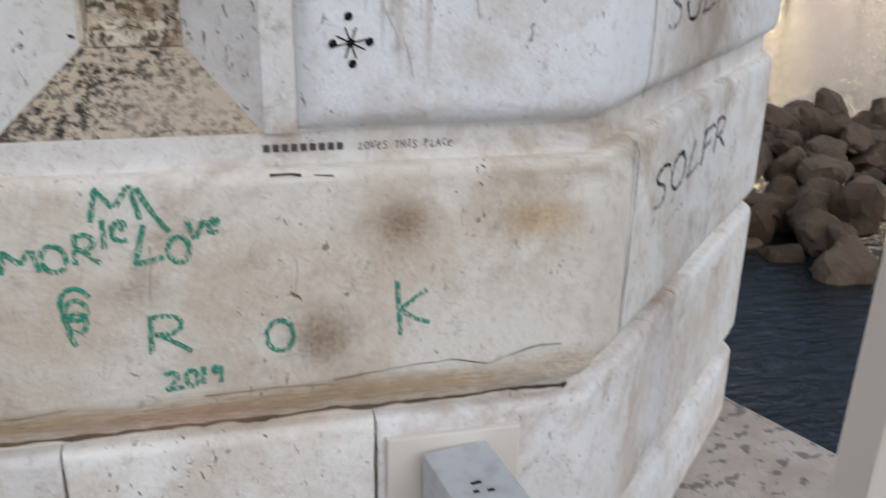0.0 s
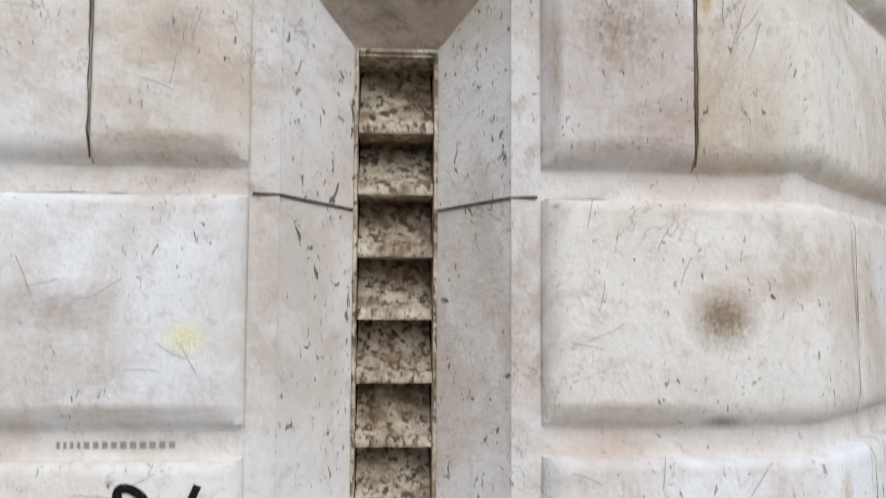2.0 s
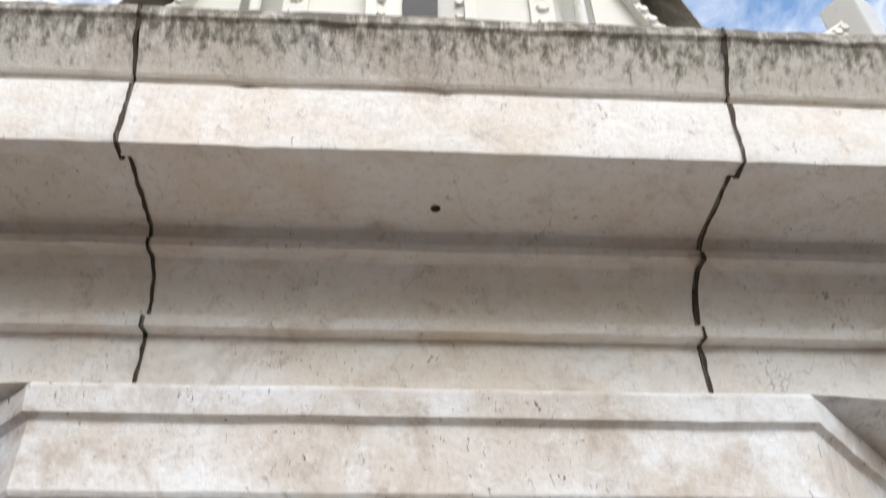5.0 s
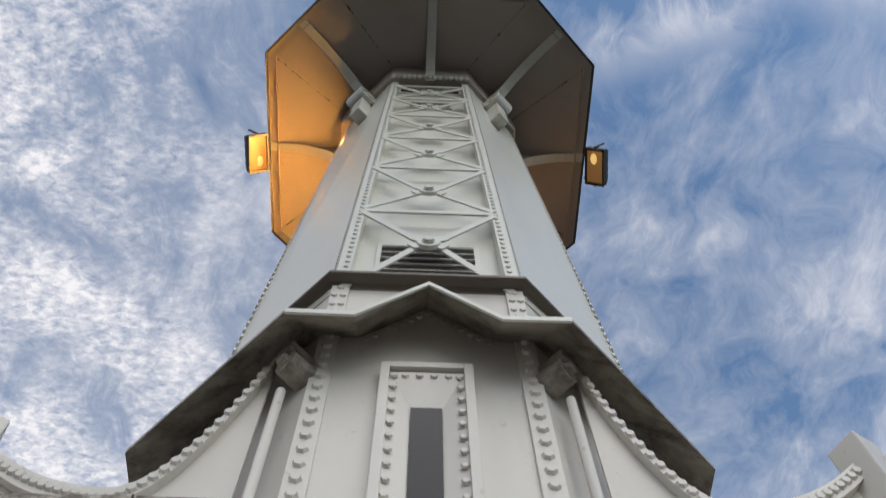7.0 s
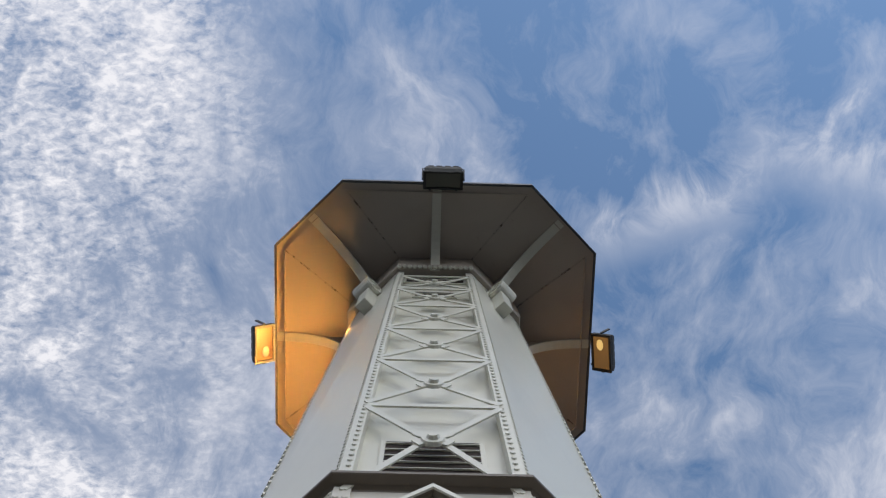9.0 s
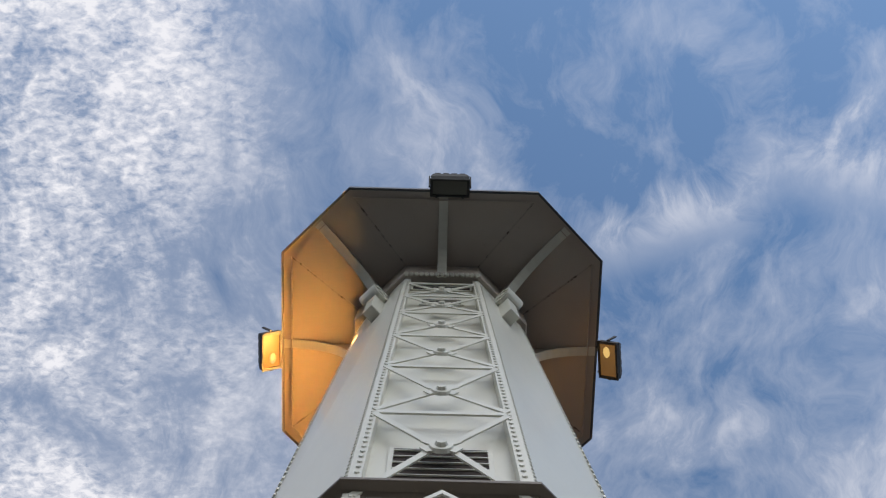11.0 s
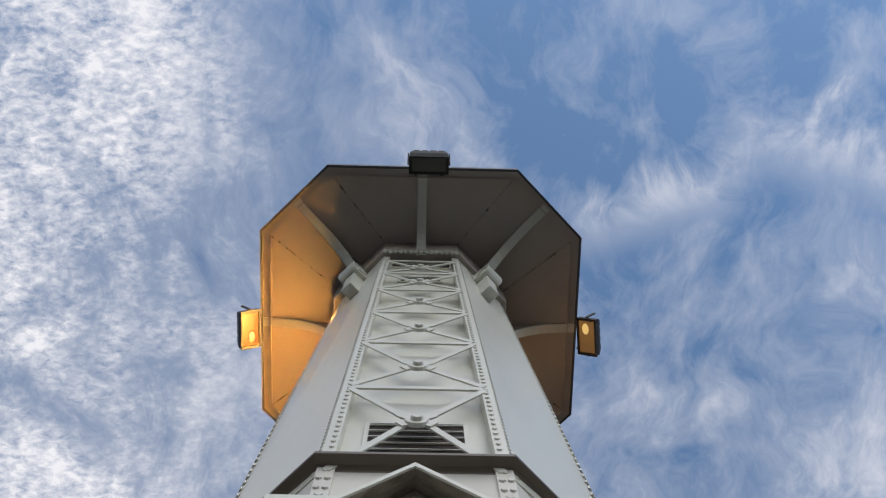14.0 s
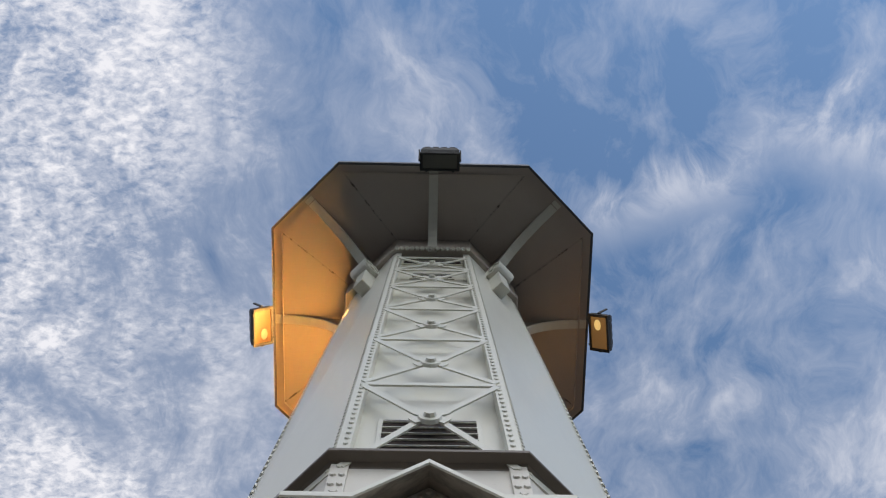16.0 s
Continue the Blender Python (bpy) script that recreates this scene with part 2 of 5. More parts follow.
over(SOOT, (0.03, 0.025, 0.02), times(SOOT, band(SOOT, tex(SOOT, "noise", 75, 8, 0.75, 0.3), 0.47, 0.56), band(SOOT, tex(SOOT, "noise", 7, 6, 0.65), 0.30, 0.56)))
DIRT = mat("brown_joint_dirt", (0.07, 0.048, 0.034), 0.95)
bump(DIRT, tex(DIRT, "noise", 50, 5), 0.5, 0.01)
JOINT = mat("dark_joint_mortar", (0.10, 0.075, 0.055), 0.95)
bump(JOINT, tex(JOINT, "noise", 60, 5), 0.6, 0.01)
HEAD = stone("stained_niche_head_stone", (0.50, 0.41, 0.33), 0.3, 0.6, 1.0, white=0.12)
over(HEAD, (0.17, 0.115, 0.075), times(HEAD, band(HEAD, tex(HEAD, "noise", 13, 10, 0.8, 0.4), 0.47, 0.62), 0.65))
over(HEAD, (0.76, 0.67, 0.56), times(HEAD, band(HEAD, tex(HEAD, "noise", 24, 8, 0.75), 0.54, 0.66), 0.5))
CORE = stone("recessed_course_stone", (0.70, 0.62, 0.54), 0.4, 0.5, 0.9, white=0.6)
LOUVRE = mat("dirty_enamel_louvre", (0.74, 0.66, 0.53), 0.55)
over(LOUVRE, (0.04, 0.028, 0.018), times(LOUVRE, band(LOUVRE, tex(LOUVRE, "noise", 75, 6, 0.7, 0.3, (1, 1, 0.6)), 0.50, 0.57), 0.95))
over(LOUVRE, (0.20, 0.12, 0.06), times(LOUVRE, band(LOUVRE, tex(LOUVRE, "noise", 16, 8, 0.75), 0.42, 0.60), 0.85))
bump(LOUVRE, tex(LOUVRE, "noise", 70, 6), 0.4, 0.004)


def paint(name, base, dirt=0.3, rust=0.1, rough=0.42):
    m = mat(name, base, rough)
    over(m, tuple(c * 0.72 for c in base), times(m, band(m, tex(m, "noise", 1.4, 6, 0.6, 0.2, (1, 1, 0.35)), 0.45, 0.75), dirt))
    over(m, (0.28, 0.20, 0.13), times(m, band(m, tex(m, "noise", 12, 8, 0.7), 0.62, 0.74), rust))
    bump(m, tex(m, "noise", 6, 3), 0.12, 0.01)
    bump(m, tex(m, "noise", 120, 3), 0.08, 0.002)
    return m


PAINT = paint("white_iron_paint", (0.73, 0.715, 0.62), 0.45, 0.15, 0.28)
PAINT_RIM = paint("dark_gallery_rim_paint", (0.10, 0.10, 0.10), 0.3, 0.2)
# white paint greyed to carry the shade under the gallery
PAINT_UNDER_SHADED = paint("shade_greyed_soffit_paint", (0.49, 0.425, 0.36), 0.35, 0.35)
# collar paint: grime plus the ring's underside shade in the base colour
PAINT_COLLAR_SHADED = paint("shaded_grimy_collar_paint", (0.15, 0.12, 0.09), 0.6, 0.6)
PAINT_LOW = paint("weathered_white_iron_paint", (0.70, 0.665, 0.59), 0.6, 0.5)
# hood paint: darker base with near-black noise mottling
PAINT_HOOD = paint("dark_mottled_hood_paint", (0.42, 0.375, 0.31), 0.7, 0.8)
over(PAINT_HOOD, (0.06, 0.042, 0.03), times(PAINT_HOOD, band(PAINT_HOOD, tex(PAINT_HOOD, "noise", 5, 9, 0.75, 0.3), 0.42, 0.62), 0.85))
PAINT_GRIME = paint("grimy_white_iron_paint", (0.54, 0.48, 0.39), 0.8, 0.8)
BLACK = mat("black_lamp_housing", (0.022, 0.023, 0.024), 0.65)
bump(BLACK, tex(BLACK, "noise", 90, 3), 0.1, 0.003)
DARK = mat("dark_vent_interior", (0.03, 0.02, 0.015), 0.9)
GALV = mat("galvanised_steel", (0.60, 0.63, 0.66), 0.5, 0.25)
over(GALV, (0.36, 0.38, 0.40), times(GALV, band(GALV, tex(GALV, "noise", 25, 4), 0.45, 0.65), 0.5))
GLASS = mat("dark_window_glass", (0.012, 0.014, 0.016), 0.08)
GLASS.node_tree.nodes["Principled BSDF"].inputs["Specular IOR Level"].default_value = 0.25
POST = paint("pale_post_paint", (0.76, 0.70, 0.63), 0.3, 0.1)
PAVE = stone("speckled_quay_stone", (0.36, 0.29, 0.24), 0.3, 0.9, 0.7, white=0.2)
PAVING = mat("brown_quay_paving", (0.135, 0.097, 0.070), 0.9)
over(PAVING, (0.20, 0.16, 0.13), times(PAVING, band(PAVING, tex(PAVING, "noise", 140, 4), 0.5, 0.65), 0.7))
bump(PAVING, tex(PAVING, "noise", 160, 3), 0.5, 0.004)
over(PAVE, (0.12, 0.10, 0.09), times(PAVE, band(PAVE, tex(PAVE, "noise", 22, 4, 0.5), 0.56, 0.62), 0.7))
ROCK = mat("wet_brown_rock", (0.095, 0.060, 0.040), 0.85)
ROCK.node_tree.nodes["Principled BSDF"].inputs["Specular IOR Level"].default_value = 0.2
over(ROCK, (0.25, 0.19, 0.14), times(ROCK, piece_random(ROCK), 0.6))
over(ROCK, (0.03, 0.025, 0.02), times(ROCK, band(ROCK, tex(ROCK, "noise", 3.5, 8, 0.7), 0.48, 0.7), 0.8))
bump(ROCK, tex(ROCK, "noise", 9, 8, 0.7), 0.6, 0.05)
WATER = mat("lake_water", (0.012, 0.016, 0.018), 0.06)
WATER.node_tree.nodes["Principled BSDF"].inputs["IOR"].default_value = 1.33
bump(WATER, tex(WATER, "noise", 4.5, 4, 0.55, 0.3, (1, 3.0, 1)), 0.42, 0.08)
INK = mat("black_marker_ink", (0.012, 0.012, 0.014), 0.6)
INK_DRY = mat("dry_black_marker_ink", (0.008, 0.008, 0.009), 0.9)
INK_GREEN = mat("green_marker_ink", (0.05, 0.33, 0.23), 0.6)
INK_BLUE = mat("faded_blue_marker_ink", (0.25, 0.36, 0.50), 0.7)
PEN = mat("dark_pen_ink", (0.10, 0.09, 0.09), 0.8)
INK_GREY = mat("faded_grey_pen_ink", (0.33, 0.30, 0.30), 0.8)
for m_ in (INK, INK_DRY, INK_GREEN, PEN):
    m_.node_tree.nodes["Principled BSDF"].inputs["Specular IOR Level"].default_value = 0.1
for m_, least in ((INK, 0.36), (INK_DRY, 0.485), (INK_GREEN, 0.46), (INK_BLUE, 0.46)):
    nt_ = m_.node_tree
    keep = band(m_, tex(m_, "noise", 190, 4, 0.65, 0.0, (1.6, 0.01, 0.5)), least, least + 0.06)
    nt_.links.new(keep, nt_.nodes["Principled BSDF"].inputs["Alpha"])


def lamp_glass(name, colour, power):
    m = mat(name, (0.14, 0.08, 0.03), 0.2)
    b = m.node_tree.nodes["Principled BSDF"]
    b.inputs["Emission Color"].default_value = (*colour, 1)
    b.inputs["Emission Strength"].default_value = power
    return m


LIT = lamp_glass("lit_sodium_lamp_glass", (1.0, 0.50, 0.15), 0.10)
BULB = lamp_glass("lit_sodium_bulb", (1.0, 0.66, 0.22), 0.7)
OFF = mat("unlit_lamp_glass", (0.12, 0.125, 0.11), 0.12)


# ---- mesh helpers ----
def mesh_ob(name, bm, material, parent=None, label="", smooth=False, kind=""):
    bmesh.ops.recalc_face_normals(bm, faces=bm.faces)
    me = bpy.data.meshes.new(name)
    bm.to_mesh(me)
    bm.free()
    me.materials.append(material)
    if smooth:
        me.shade_smooth()
        if smooth != True:
            me.set_sharp_from_angle(angle=radians(smooth))
    ob = new(name, me)
    ob.parent = parent
    return tagged(ob, label=label, kind=kind)


def part(name, bm, material, parent, label="", smooth=False, kind=""):
    return mesh_ob(name, bm, material, parent, label, smooth, kind)


def thing(name, label, category, at=(0, 0, 0), group="", kind=""):
    e = new(name)
    e.location = at
    bpy.context.view_layer.update()
    return tagged(e, label, category, group, kind)


def box(bm, x0, x1, y0, y1, z0, z1, bevel=0.0, m=None):
    vs = [bm.verts.new((x, y, z)) for x in (x0, x1) for y in (y0, y1) for z in (z0, z1)]
    for f in ((0, 1, 3, 2), (4, 6, 7, 5), (0, 4, 5, 1), (2, 3, 7, 6), (0, 2, 6, 4), (1, 5, 7, 3)):
        bm.faces.new([vs[k] for k in f])
    if bevel:
        ed = list({e for v in vs for e in v.link_edges})
        r = bmesh.ops.bevel(bm, geom=ed, offset=bevel, segments=2, affect="EDGES", profile=0.6)
        vs = list({v for f in r["faces"] for v in f.verts} | {v for v in vs if v.is_valid})
    if m is not None:
        bmesh.ops.transform(bm, matrix=m, verts=[v for v in vs if v.is_valid])
    return bm


def boxed(*a, **k):
    return box(bmesh.new(), *a, **k)


def ring_loft(bm, rings, closed=True, caps=True):
    """Skin a list of rings, each a list of points."""
    rows = [[bm.verts.new(p) for p in r] for r in rings]
    n = len(rows[0])
    for a, b in zip(rows, rows[1:]):
        for k in range(n if closed else n - 1):
            bm.faces.new((a[k], a[(k + 1) % n], b[(k + 1) % n], b[k]))
    if caps:
        bm.faces.new(rows[0][::-1]), bm.faces.new(rows[-1])
    return bm


def bar(bm, p, q, w, d, up=(0, -1, 0)):
    """A flat bar from p to q, w wide and d thick along up."""
    p, q = Vector(p), Vector(q)
    t = (q - p).normalized()
    n = (Vector(up) - t * t.dot(Vector(up))).normalized()
    s = t.cross(n)
    ring_loft(bm, [[c + s * a * w / 2 + n * b * d for a, b in ((-1, 0), (1, 0), (1, 1), (-1, 1))] for c in (p, q)])
    return bm


def rivets(bm, points, r, n):
    """Low domes at points, facing n."""
    n = Vector(n).normalized()
    a = n.orthogonal().normalized()
    b = n.cross(a)
    for p in points:
        p = Vector(p)
        low = [bm.verts.new(p + (a * math.cos(k * math.pi / 3) + b * math.sin(k * math.pi / 3)) * r) for k in range(6)]
        mid = [bm.verts.new(p + (a * math.cos(k * math.pi / 3) + b * math.sin(k * math.pi / 3)) * r * 0.7 + n * r * 0.55) for k in range(6)]
        for k in range(6):
            bm.faces.new((low[k], low[(k + 1) % 6], mid[(k + 1) % 6], mid[k]))
        bm.faces.new(mid)
    return bm


# ---- the plan: an octagon round the axis (0, CY) ----
CY = 1.45


def octo(A, h, z):
    """Corners of an octagon with square-on faces at A and half-width h, from the front right corner on."""
    pts = [(h, -A), (A, -h), (A, h), (h, A), (-h, A), (-A, h), (-A, -h), (-h, -A)]
    return [(x, y + CY, z) for x, y in pts]


BASE_A, BASE_H, CORNICE_H = 1.45, 0.655, 0.92
TAN = math.tan(radians(22.5))


def on_base(face, s, o, z=0.0):
    if isinstance(s, tuple):
        # rounding of a corner: a step back along each face, and a point just inside it
        kind, r = s
        p = Vector(on_base(face, "end", o, z))
        a = radians(-90 + 45 * face)
        t0, t1 = Vector((-math.sin(a), math.cos(a))), Vector((-math.sin(a + math.pi / 4), math.cos(a + math.pi / 4)))
        q = p - t0 * r if kind == "in" else p + t1 * r if kind == "out" else p + (t1 - t0) * r * 0.27
        return q.x, q.y
    """Plan point on a face (0 front, then rightwards), s along it, o outwards. s = 'end' is the corner with the next face."""
    bh = BASE_H - 0.031 * z if z < 2.755 else CORNICE_H
    A, h = (BASE_A, bh) if face % 2 == 0 else ((BASE_A + bh) / math.sqrt(2), (BASE_A - bh) / math.sqrt(2))
    if s == "end":
        s = h + TAN * o
    a = radians(-90 + 45 * face)
    n, t = Vector((math.cos(a), math.sin(a))), Vector((-math.sin(a), math.cos(a)))
    p = n * (A + o) + t * s
    return p.x, p.y + CY


def sweep(stations, profile, round_ends=0.0, step=0.0):
    """Sweep a closed (o, z) profile along stations (face, s)."""
    bm = bmesh.new()
    rings = []
    st = [(f, s, 0.0) for f, s in stations]
    if round_ends:
        (f0, s0, _), (f1, s1, _) = st[0], st[-1]
        ra, rb = round_ends if isinstance(round_ends, tuple) else (round_ends, round_ends)
        arc = [(1 - math.sin(k * math.pi / 8), 1 - math.cos(k * math.pi / 8)) for k in range(5)]
        st = [(f0, s0 + ra * q, ra * p) for p, q in arc] + st[1:-1] + [(f1, s1 - rb * q, rb * p) for p, q in arc[::-1]]
    top = max(o for o, _ in profile)
    for f, s, cut in st:
        rings.append([(*on_base(f, s, min(o, top - cut) if cut else o, z), z) for o, z in profile])
    if step:
        fine = []
        for a, b in zip(rings, rings[1:]):
            n = max(1, int((Vector(b[2]) - Vector(a[2])).length / step))
            fine += [[tuple(Vector(p).lerp(Vector(q), k / n)) for p, q in zip(a, b)] for k in range(n)]
        rings = fine + [rings[-1]]
    return ring_loft(bm, rings)


def corners(f0, f1):
    return [(f, "end") for f in range(f0, f1)]


# ---- water, quay ----
bm = bmesh.new()
bmesh.ops.create_grid(bm, x_segments=2, y_segments=2, size=2400)
lake = tagged(mesh_ob("water", bm, WATER), "dark rippled lake water round the quay", "water", kind="structure")
lake.location.z = -1.0
quay_plan = [(-2.0, 0.4), (-1.75, 2.3), (-0.7, 3.25), (0.7, 3.25), (1.3, 2.0), (1.53, 0.88), (1.94, -0.06), (-2.1, -0.06)]
bm = bmesh.new()
ring_loft(bm, [[(x, y, z) for x, y in quay_plan] for z in (-2.4, -0.02)] + [[(x * 0.995, (y - 0.5) * 0.995 + 0.5, 0.0) for x, y in quay_plan]])
quay = tagged(mesh_ob("pavement", bm, PAVE), "speckled worn stone ledge round the lighthouse foot", "quay", kind="structure")
bm = bmesh.new()
ring_loft(bm, [[(x, y, z) for x, y in ((1.94, -0.062), (2.3, -0.9), (2.3, -5), (-2.3, -5), (-2.3, -0.9), (-2.1, -0.062))] for z in (-2.4, -0.004)])
tagged(mesh_ob("ground", bm, PAVING), "brownish worn paving of the quay before the lighthouse", "quay", kind="structure")


def rock_mesh(seed, r):
    rnd = random.Random(seed)
    bm = bmesh.new()
    bmesh.ops.create_icosphere(bm, subdivisions=3, radius=r)
    off = Vector((rnd.uniform(0, 50), rnd.uniform(0, 50), 0))
    cuts = [Vector((rnd.gauss(0, 1), rnd.gauss(0, 1), rnd.gauss(0, 1))).normalized() for _ in range(13)]
    for v in bm.verts:
        d = v.co.normalized()
        k = 1.0
        for c in cuts:
            k = min(k, 0.60 / max(0.3, d.dot(c)))
        v.co = d * r * k * (1 + 0.14 * noise.noise(d * 2 + off) + 0.07 * noise.noise(d * 6 + off))
        v.co.z *= 0.7
    return bm


rnd = random.Random(5)
rock_kinds = []
for k in range(9):
    ob = mesh_ob("rock", rock_mesh(k, 0.30), ROCK, smooth=22)
    tagged(ob, "angular brown breakwater boulder piled above the water", "rock", "breakwater boulders")
    rock_kinds.append(ob)
placed = 0
for i in range(12):
    for j in range(18):
        # the bank rises from the water's edge and runs away behind the lighthouse
        x, y = 3.45 + 0.225 * j + 0.19 * i + rnd.uniform(-0.12, 0.12), 4.8 - 0.27 * j + 0.20 * i + rnd.uniform(-0.12, 0.12)
        z = -1.06 + 0.46 * math.sin(min(i / 7, 1) * math.pi / 2) + rnd.uniform(-0.1, 0.1)
        s = rnd.uniform(0.55, 1.2)
        src = rock_kinds[placed % 9]
        m = pose(x, y, z, rnd.uniform(-40, 40), rnd.uniform(-40, 40), rnd.uniform(0, 360))
        if placed < 9:
            src.matrix_basis = m
        else:
            copy_thing(src, m).scale = (s, s * rnd.uniform(0.75, 1.2), s * rnd.uniform(0.8, 1.2))
        placed += 1

post = thing("railing_post", "pale painted square post standing on the quay", "post", (1.16, -0.06, 0))
part("shaft", boxed(-0.045, 0.045, -0.045, 0.045, 0, 2.2, 0.008), POST, post)
part("foot_plate", boxed(-0.08, 0.08, -0.08, 0.08, 0, 0.012, 0.003), POST, post)

# ---- the stone base ----
base = thing("stone_base", "pale rusticated limestone base of the lighthouse with graffiti", "lighthouse base", (0, CY, 0))


def base_part(name, bm, material, label="", smooth=False, kind=""):
    bmesh.ops.translate(bm, verts=bm.verts, vec=(0, -CY, 0))
    return part(name, bm, material, base, label, smooth, kind)


REC = 0.032
NZ0, NZ1, NX = 1.085, 2.122, 0.163  # niche opening
SZ0, SZ1, SX, SY = 1.182, 2.022, 0.065, 0.145  # slot

# the core shows as the recessed channels between the blocks
ring = [(0, NX)] + corners(0, 8) + [(8, -NX)]
base_part("core", sweep(ring, [(-0.5, 0.0), (-REC, 0.0), (-REC, 2.46), (-0.5, 2.46)]), CORE)
base_part("core", boxed(-NX, NX, REC, 0.4, 0.0, NZ0), CORE)
base_part("core", boxed(-NX, NX, REC, 0.4, NZ1, 2.46), CORE)


def block_profile(z0, z1, o=0.0, roll=0.040, top=0.018):
    pr = [(-0.12, z0), (-REC + 0.001, z0)]
    for k in range(6):
        a = k / 5 * math.pi / 2
        pr.append((o - roll + roll * math.sin(a) if k else -REC + 0.004, z0 + roll * (1 - math.cos(a))))
    for k in range(5):
        a = k / 4 * math.pi / 2
        pr.append((o - top + top * math.cos(a), z1 - top + top * math.sin(a)))
    return pr + [(-0.12, z1)]


def block(z0, z1, stations, o=0.0, tone=(1, 1, 1)):
    g = 0.0015
    f0, s0 = stations[0]
    f1, s1 = stations[-1]
    st = [(f0, s0 + g)]
    for f, s in stations[1:-1]:
        st += [(f, ("in", 0.026)), (f, ("mid", 0.026)), (f, ("out", 0.026))] if s == "end" else [(f, s)]
    st += [(f1, s1 - g)]
    # the ends beside the niche are rolled like the lower edge
    rolls = tuple(0.042 if abs(abs(s) - 0.203) < 0.001 and f == 0 else 0.006 for f, s in (stations[0], stations[-1]))
    bm = sweep(st, block_profile(z0, z1, o), rolls, 0.025)
    worn = 0.016 if z0 == 0.672 else 0.004
    for v in bm.verts:
        low, high = max(0.0, 1 - (v.co.z - z0) / 0.07), max(0.0, 1 - (z1 - v.co.z) / 0.04)
        n = noise.noise(v.co * 11) * 0.6 + noise.noise(v.co * 29) * 0.7
        back = Vector((-v.co.x, CY - v.co.y, 0)).normalized()
        v.co += back * (worn * low * max(0, n + 0.1) + 0.004 * high * max(0, n)) + Vector((0, 0, worn * 0.4 * n * low))
        v.co += back * 0.0012 * noise.noise(v.co * 6)
    ob = base_part("stone_block", bm, STONE, smooth=35)
    ob.color = (tone + (1,))[:4]
    return ob


# each course: block bottom, top, joints along the front, and the joints on the corner faces
def course(z0, z1, front, diag, tones, o=0.0):
    """front: pairs (s0, s1) wholly on the front; None as an end wraps round the corner to the joint at diag."""
    for (s0, s1), tone in zip(front, tones):
        st = []
        if s0 is None:
            st += [(-1, diag), (-1, "end")]
        else:
            st += [(0, s0)]
        if s1 is None:
            st += [(0, "end"), (1, -diag)]
        else:
            st += [(0, s1)]
        block(z0, z1, st, o, tone)
    # round the rest
    for f in (1, 3, 5, 7):
        if f == 1 or f == 3 or f == 5:
            block(z0, z1, [(f, -diag), (f, "end"), (f + 1, -0.1)], o)
            block(z0, z1, [(f + 1, -0.1), (f + 1, "end"), (f + 2, -diag)] if f < 5 else [(f + 1, -0.1), (f + 1, "end"), (f + 2, diag)], o)


WHITE, CREAM, YELLOW, BLUISH = (1.08, 1.08, 1.09, 0.35), (1.04, 1.02, 0.98, 0.6), (1.02, 0.985, 0.90, 0.8), (1.05, 1.08, 1.12, 0.3)
course(2.160, 2.450, [(None, -0.418), (-0.418, 0.413), (0.413, None)], 0.20, (WHITE, (0.95, 0.94, 0.95), YELLOW))
course(1.815, 2.122, [(None, -0.418), (-0.418, -0.203), (0.203, 0.425), (0.425, None)], 0.16, (WHITE, CREAM, (0.97, 0.94, 0.92), YELLOW))
course(1.452, 1.772, [(None, -0.203), (0.203, None)], 0.42, (BLUISH, CREAM))
course(1.088, 1.412, [(None, -0.203), (0.203, None)], 0.40, (CREAM, BLUISH))
course(0.672, 1.042, [(None, None)], 0.44, ((0.96, 0.93, 0.89),))
course(0.275, 0.650, [(None, -0.14), (-0.14, 0.30), (0.30, None)], 0.10, ((0.92, 0.91, 0.92), CREAM, (0.97, 0.96, 0.96)))
course(0.000, 0.232, [(None, 0.1), (0.1, None)], 0.30, (CREAM, (0.95, 0.95, 0.95)))

# niche: splayed jambs, head and sill
for sx in (-1, 1):
    bm = bmesh.new()
    ring_loft(bm, [[(sx * NX, REC, a), (sx * SX, SY, b), (sx * SX, 0.4, b), (sx * NX, 0.4, a)] for a, b in ((NZ0, SZ0), (NZ1, SZ1))])
    base_part("niche_jamb", bm, STONE_PIT)
    # plain strip beside the opening
    base_part("niche_strip", boxed(*sorted((sx * NX, sx * 0.204)), REC - 0.004, REC + 0.05, NZ0, NZ1, 0.0), STONE).color = (0.95, 0.94, 0.93, 1)
bm = bmesh.new()
ring_loft(bm, [[(sx * NX, REC, NZ1), (sx * SX, SY, SZ1), (sx * SX, 0.4, SZ1), (sx * NX, 0.4, NZ1)] for sx in (-1, 1)])
base_part("niche_head", bm, HEAD, "brown-stained sloping niche head")
bm = bmesh.new()
ring_loft(bm, [[(sx * NX, REC, NZ0), (sx * SX, SY, SZ0), (sx * SX, 0.4, SZ0), (sx * NX, 0.4, NZ0)] for sx in (-1, 1)])
base_part("niche_sill", bm, SOOT, "soot-blackened sloping niche sill")
base_part("niche_back", boxed(-0.1, 0.1, 0.36, 0.4, SZ0 - 0.02, SZ1 + 0.02), DARK)

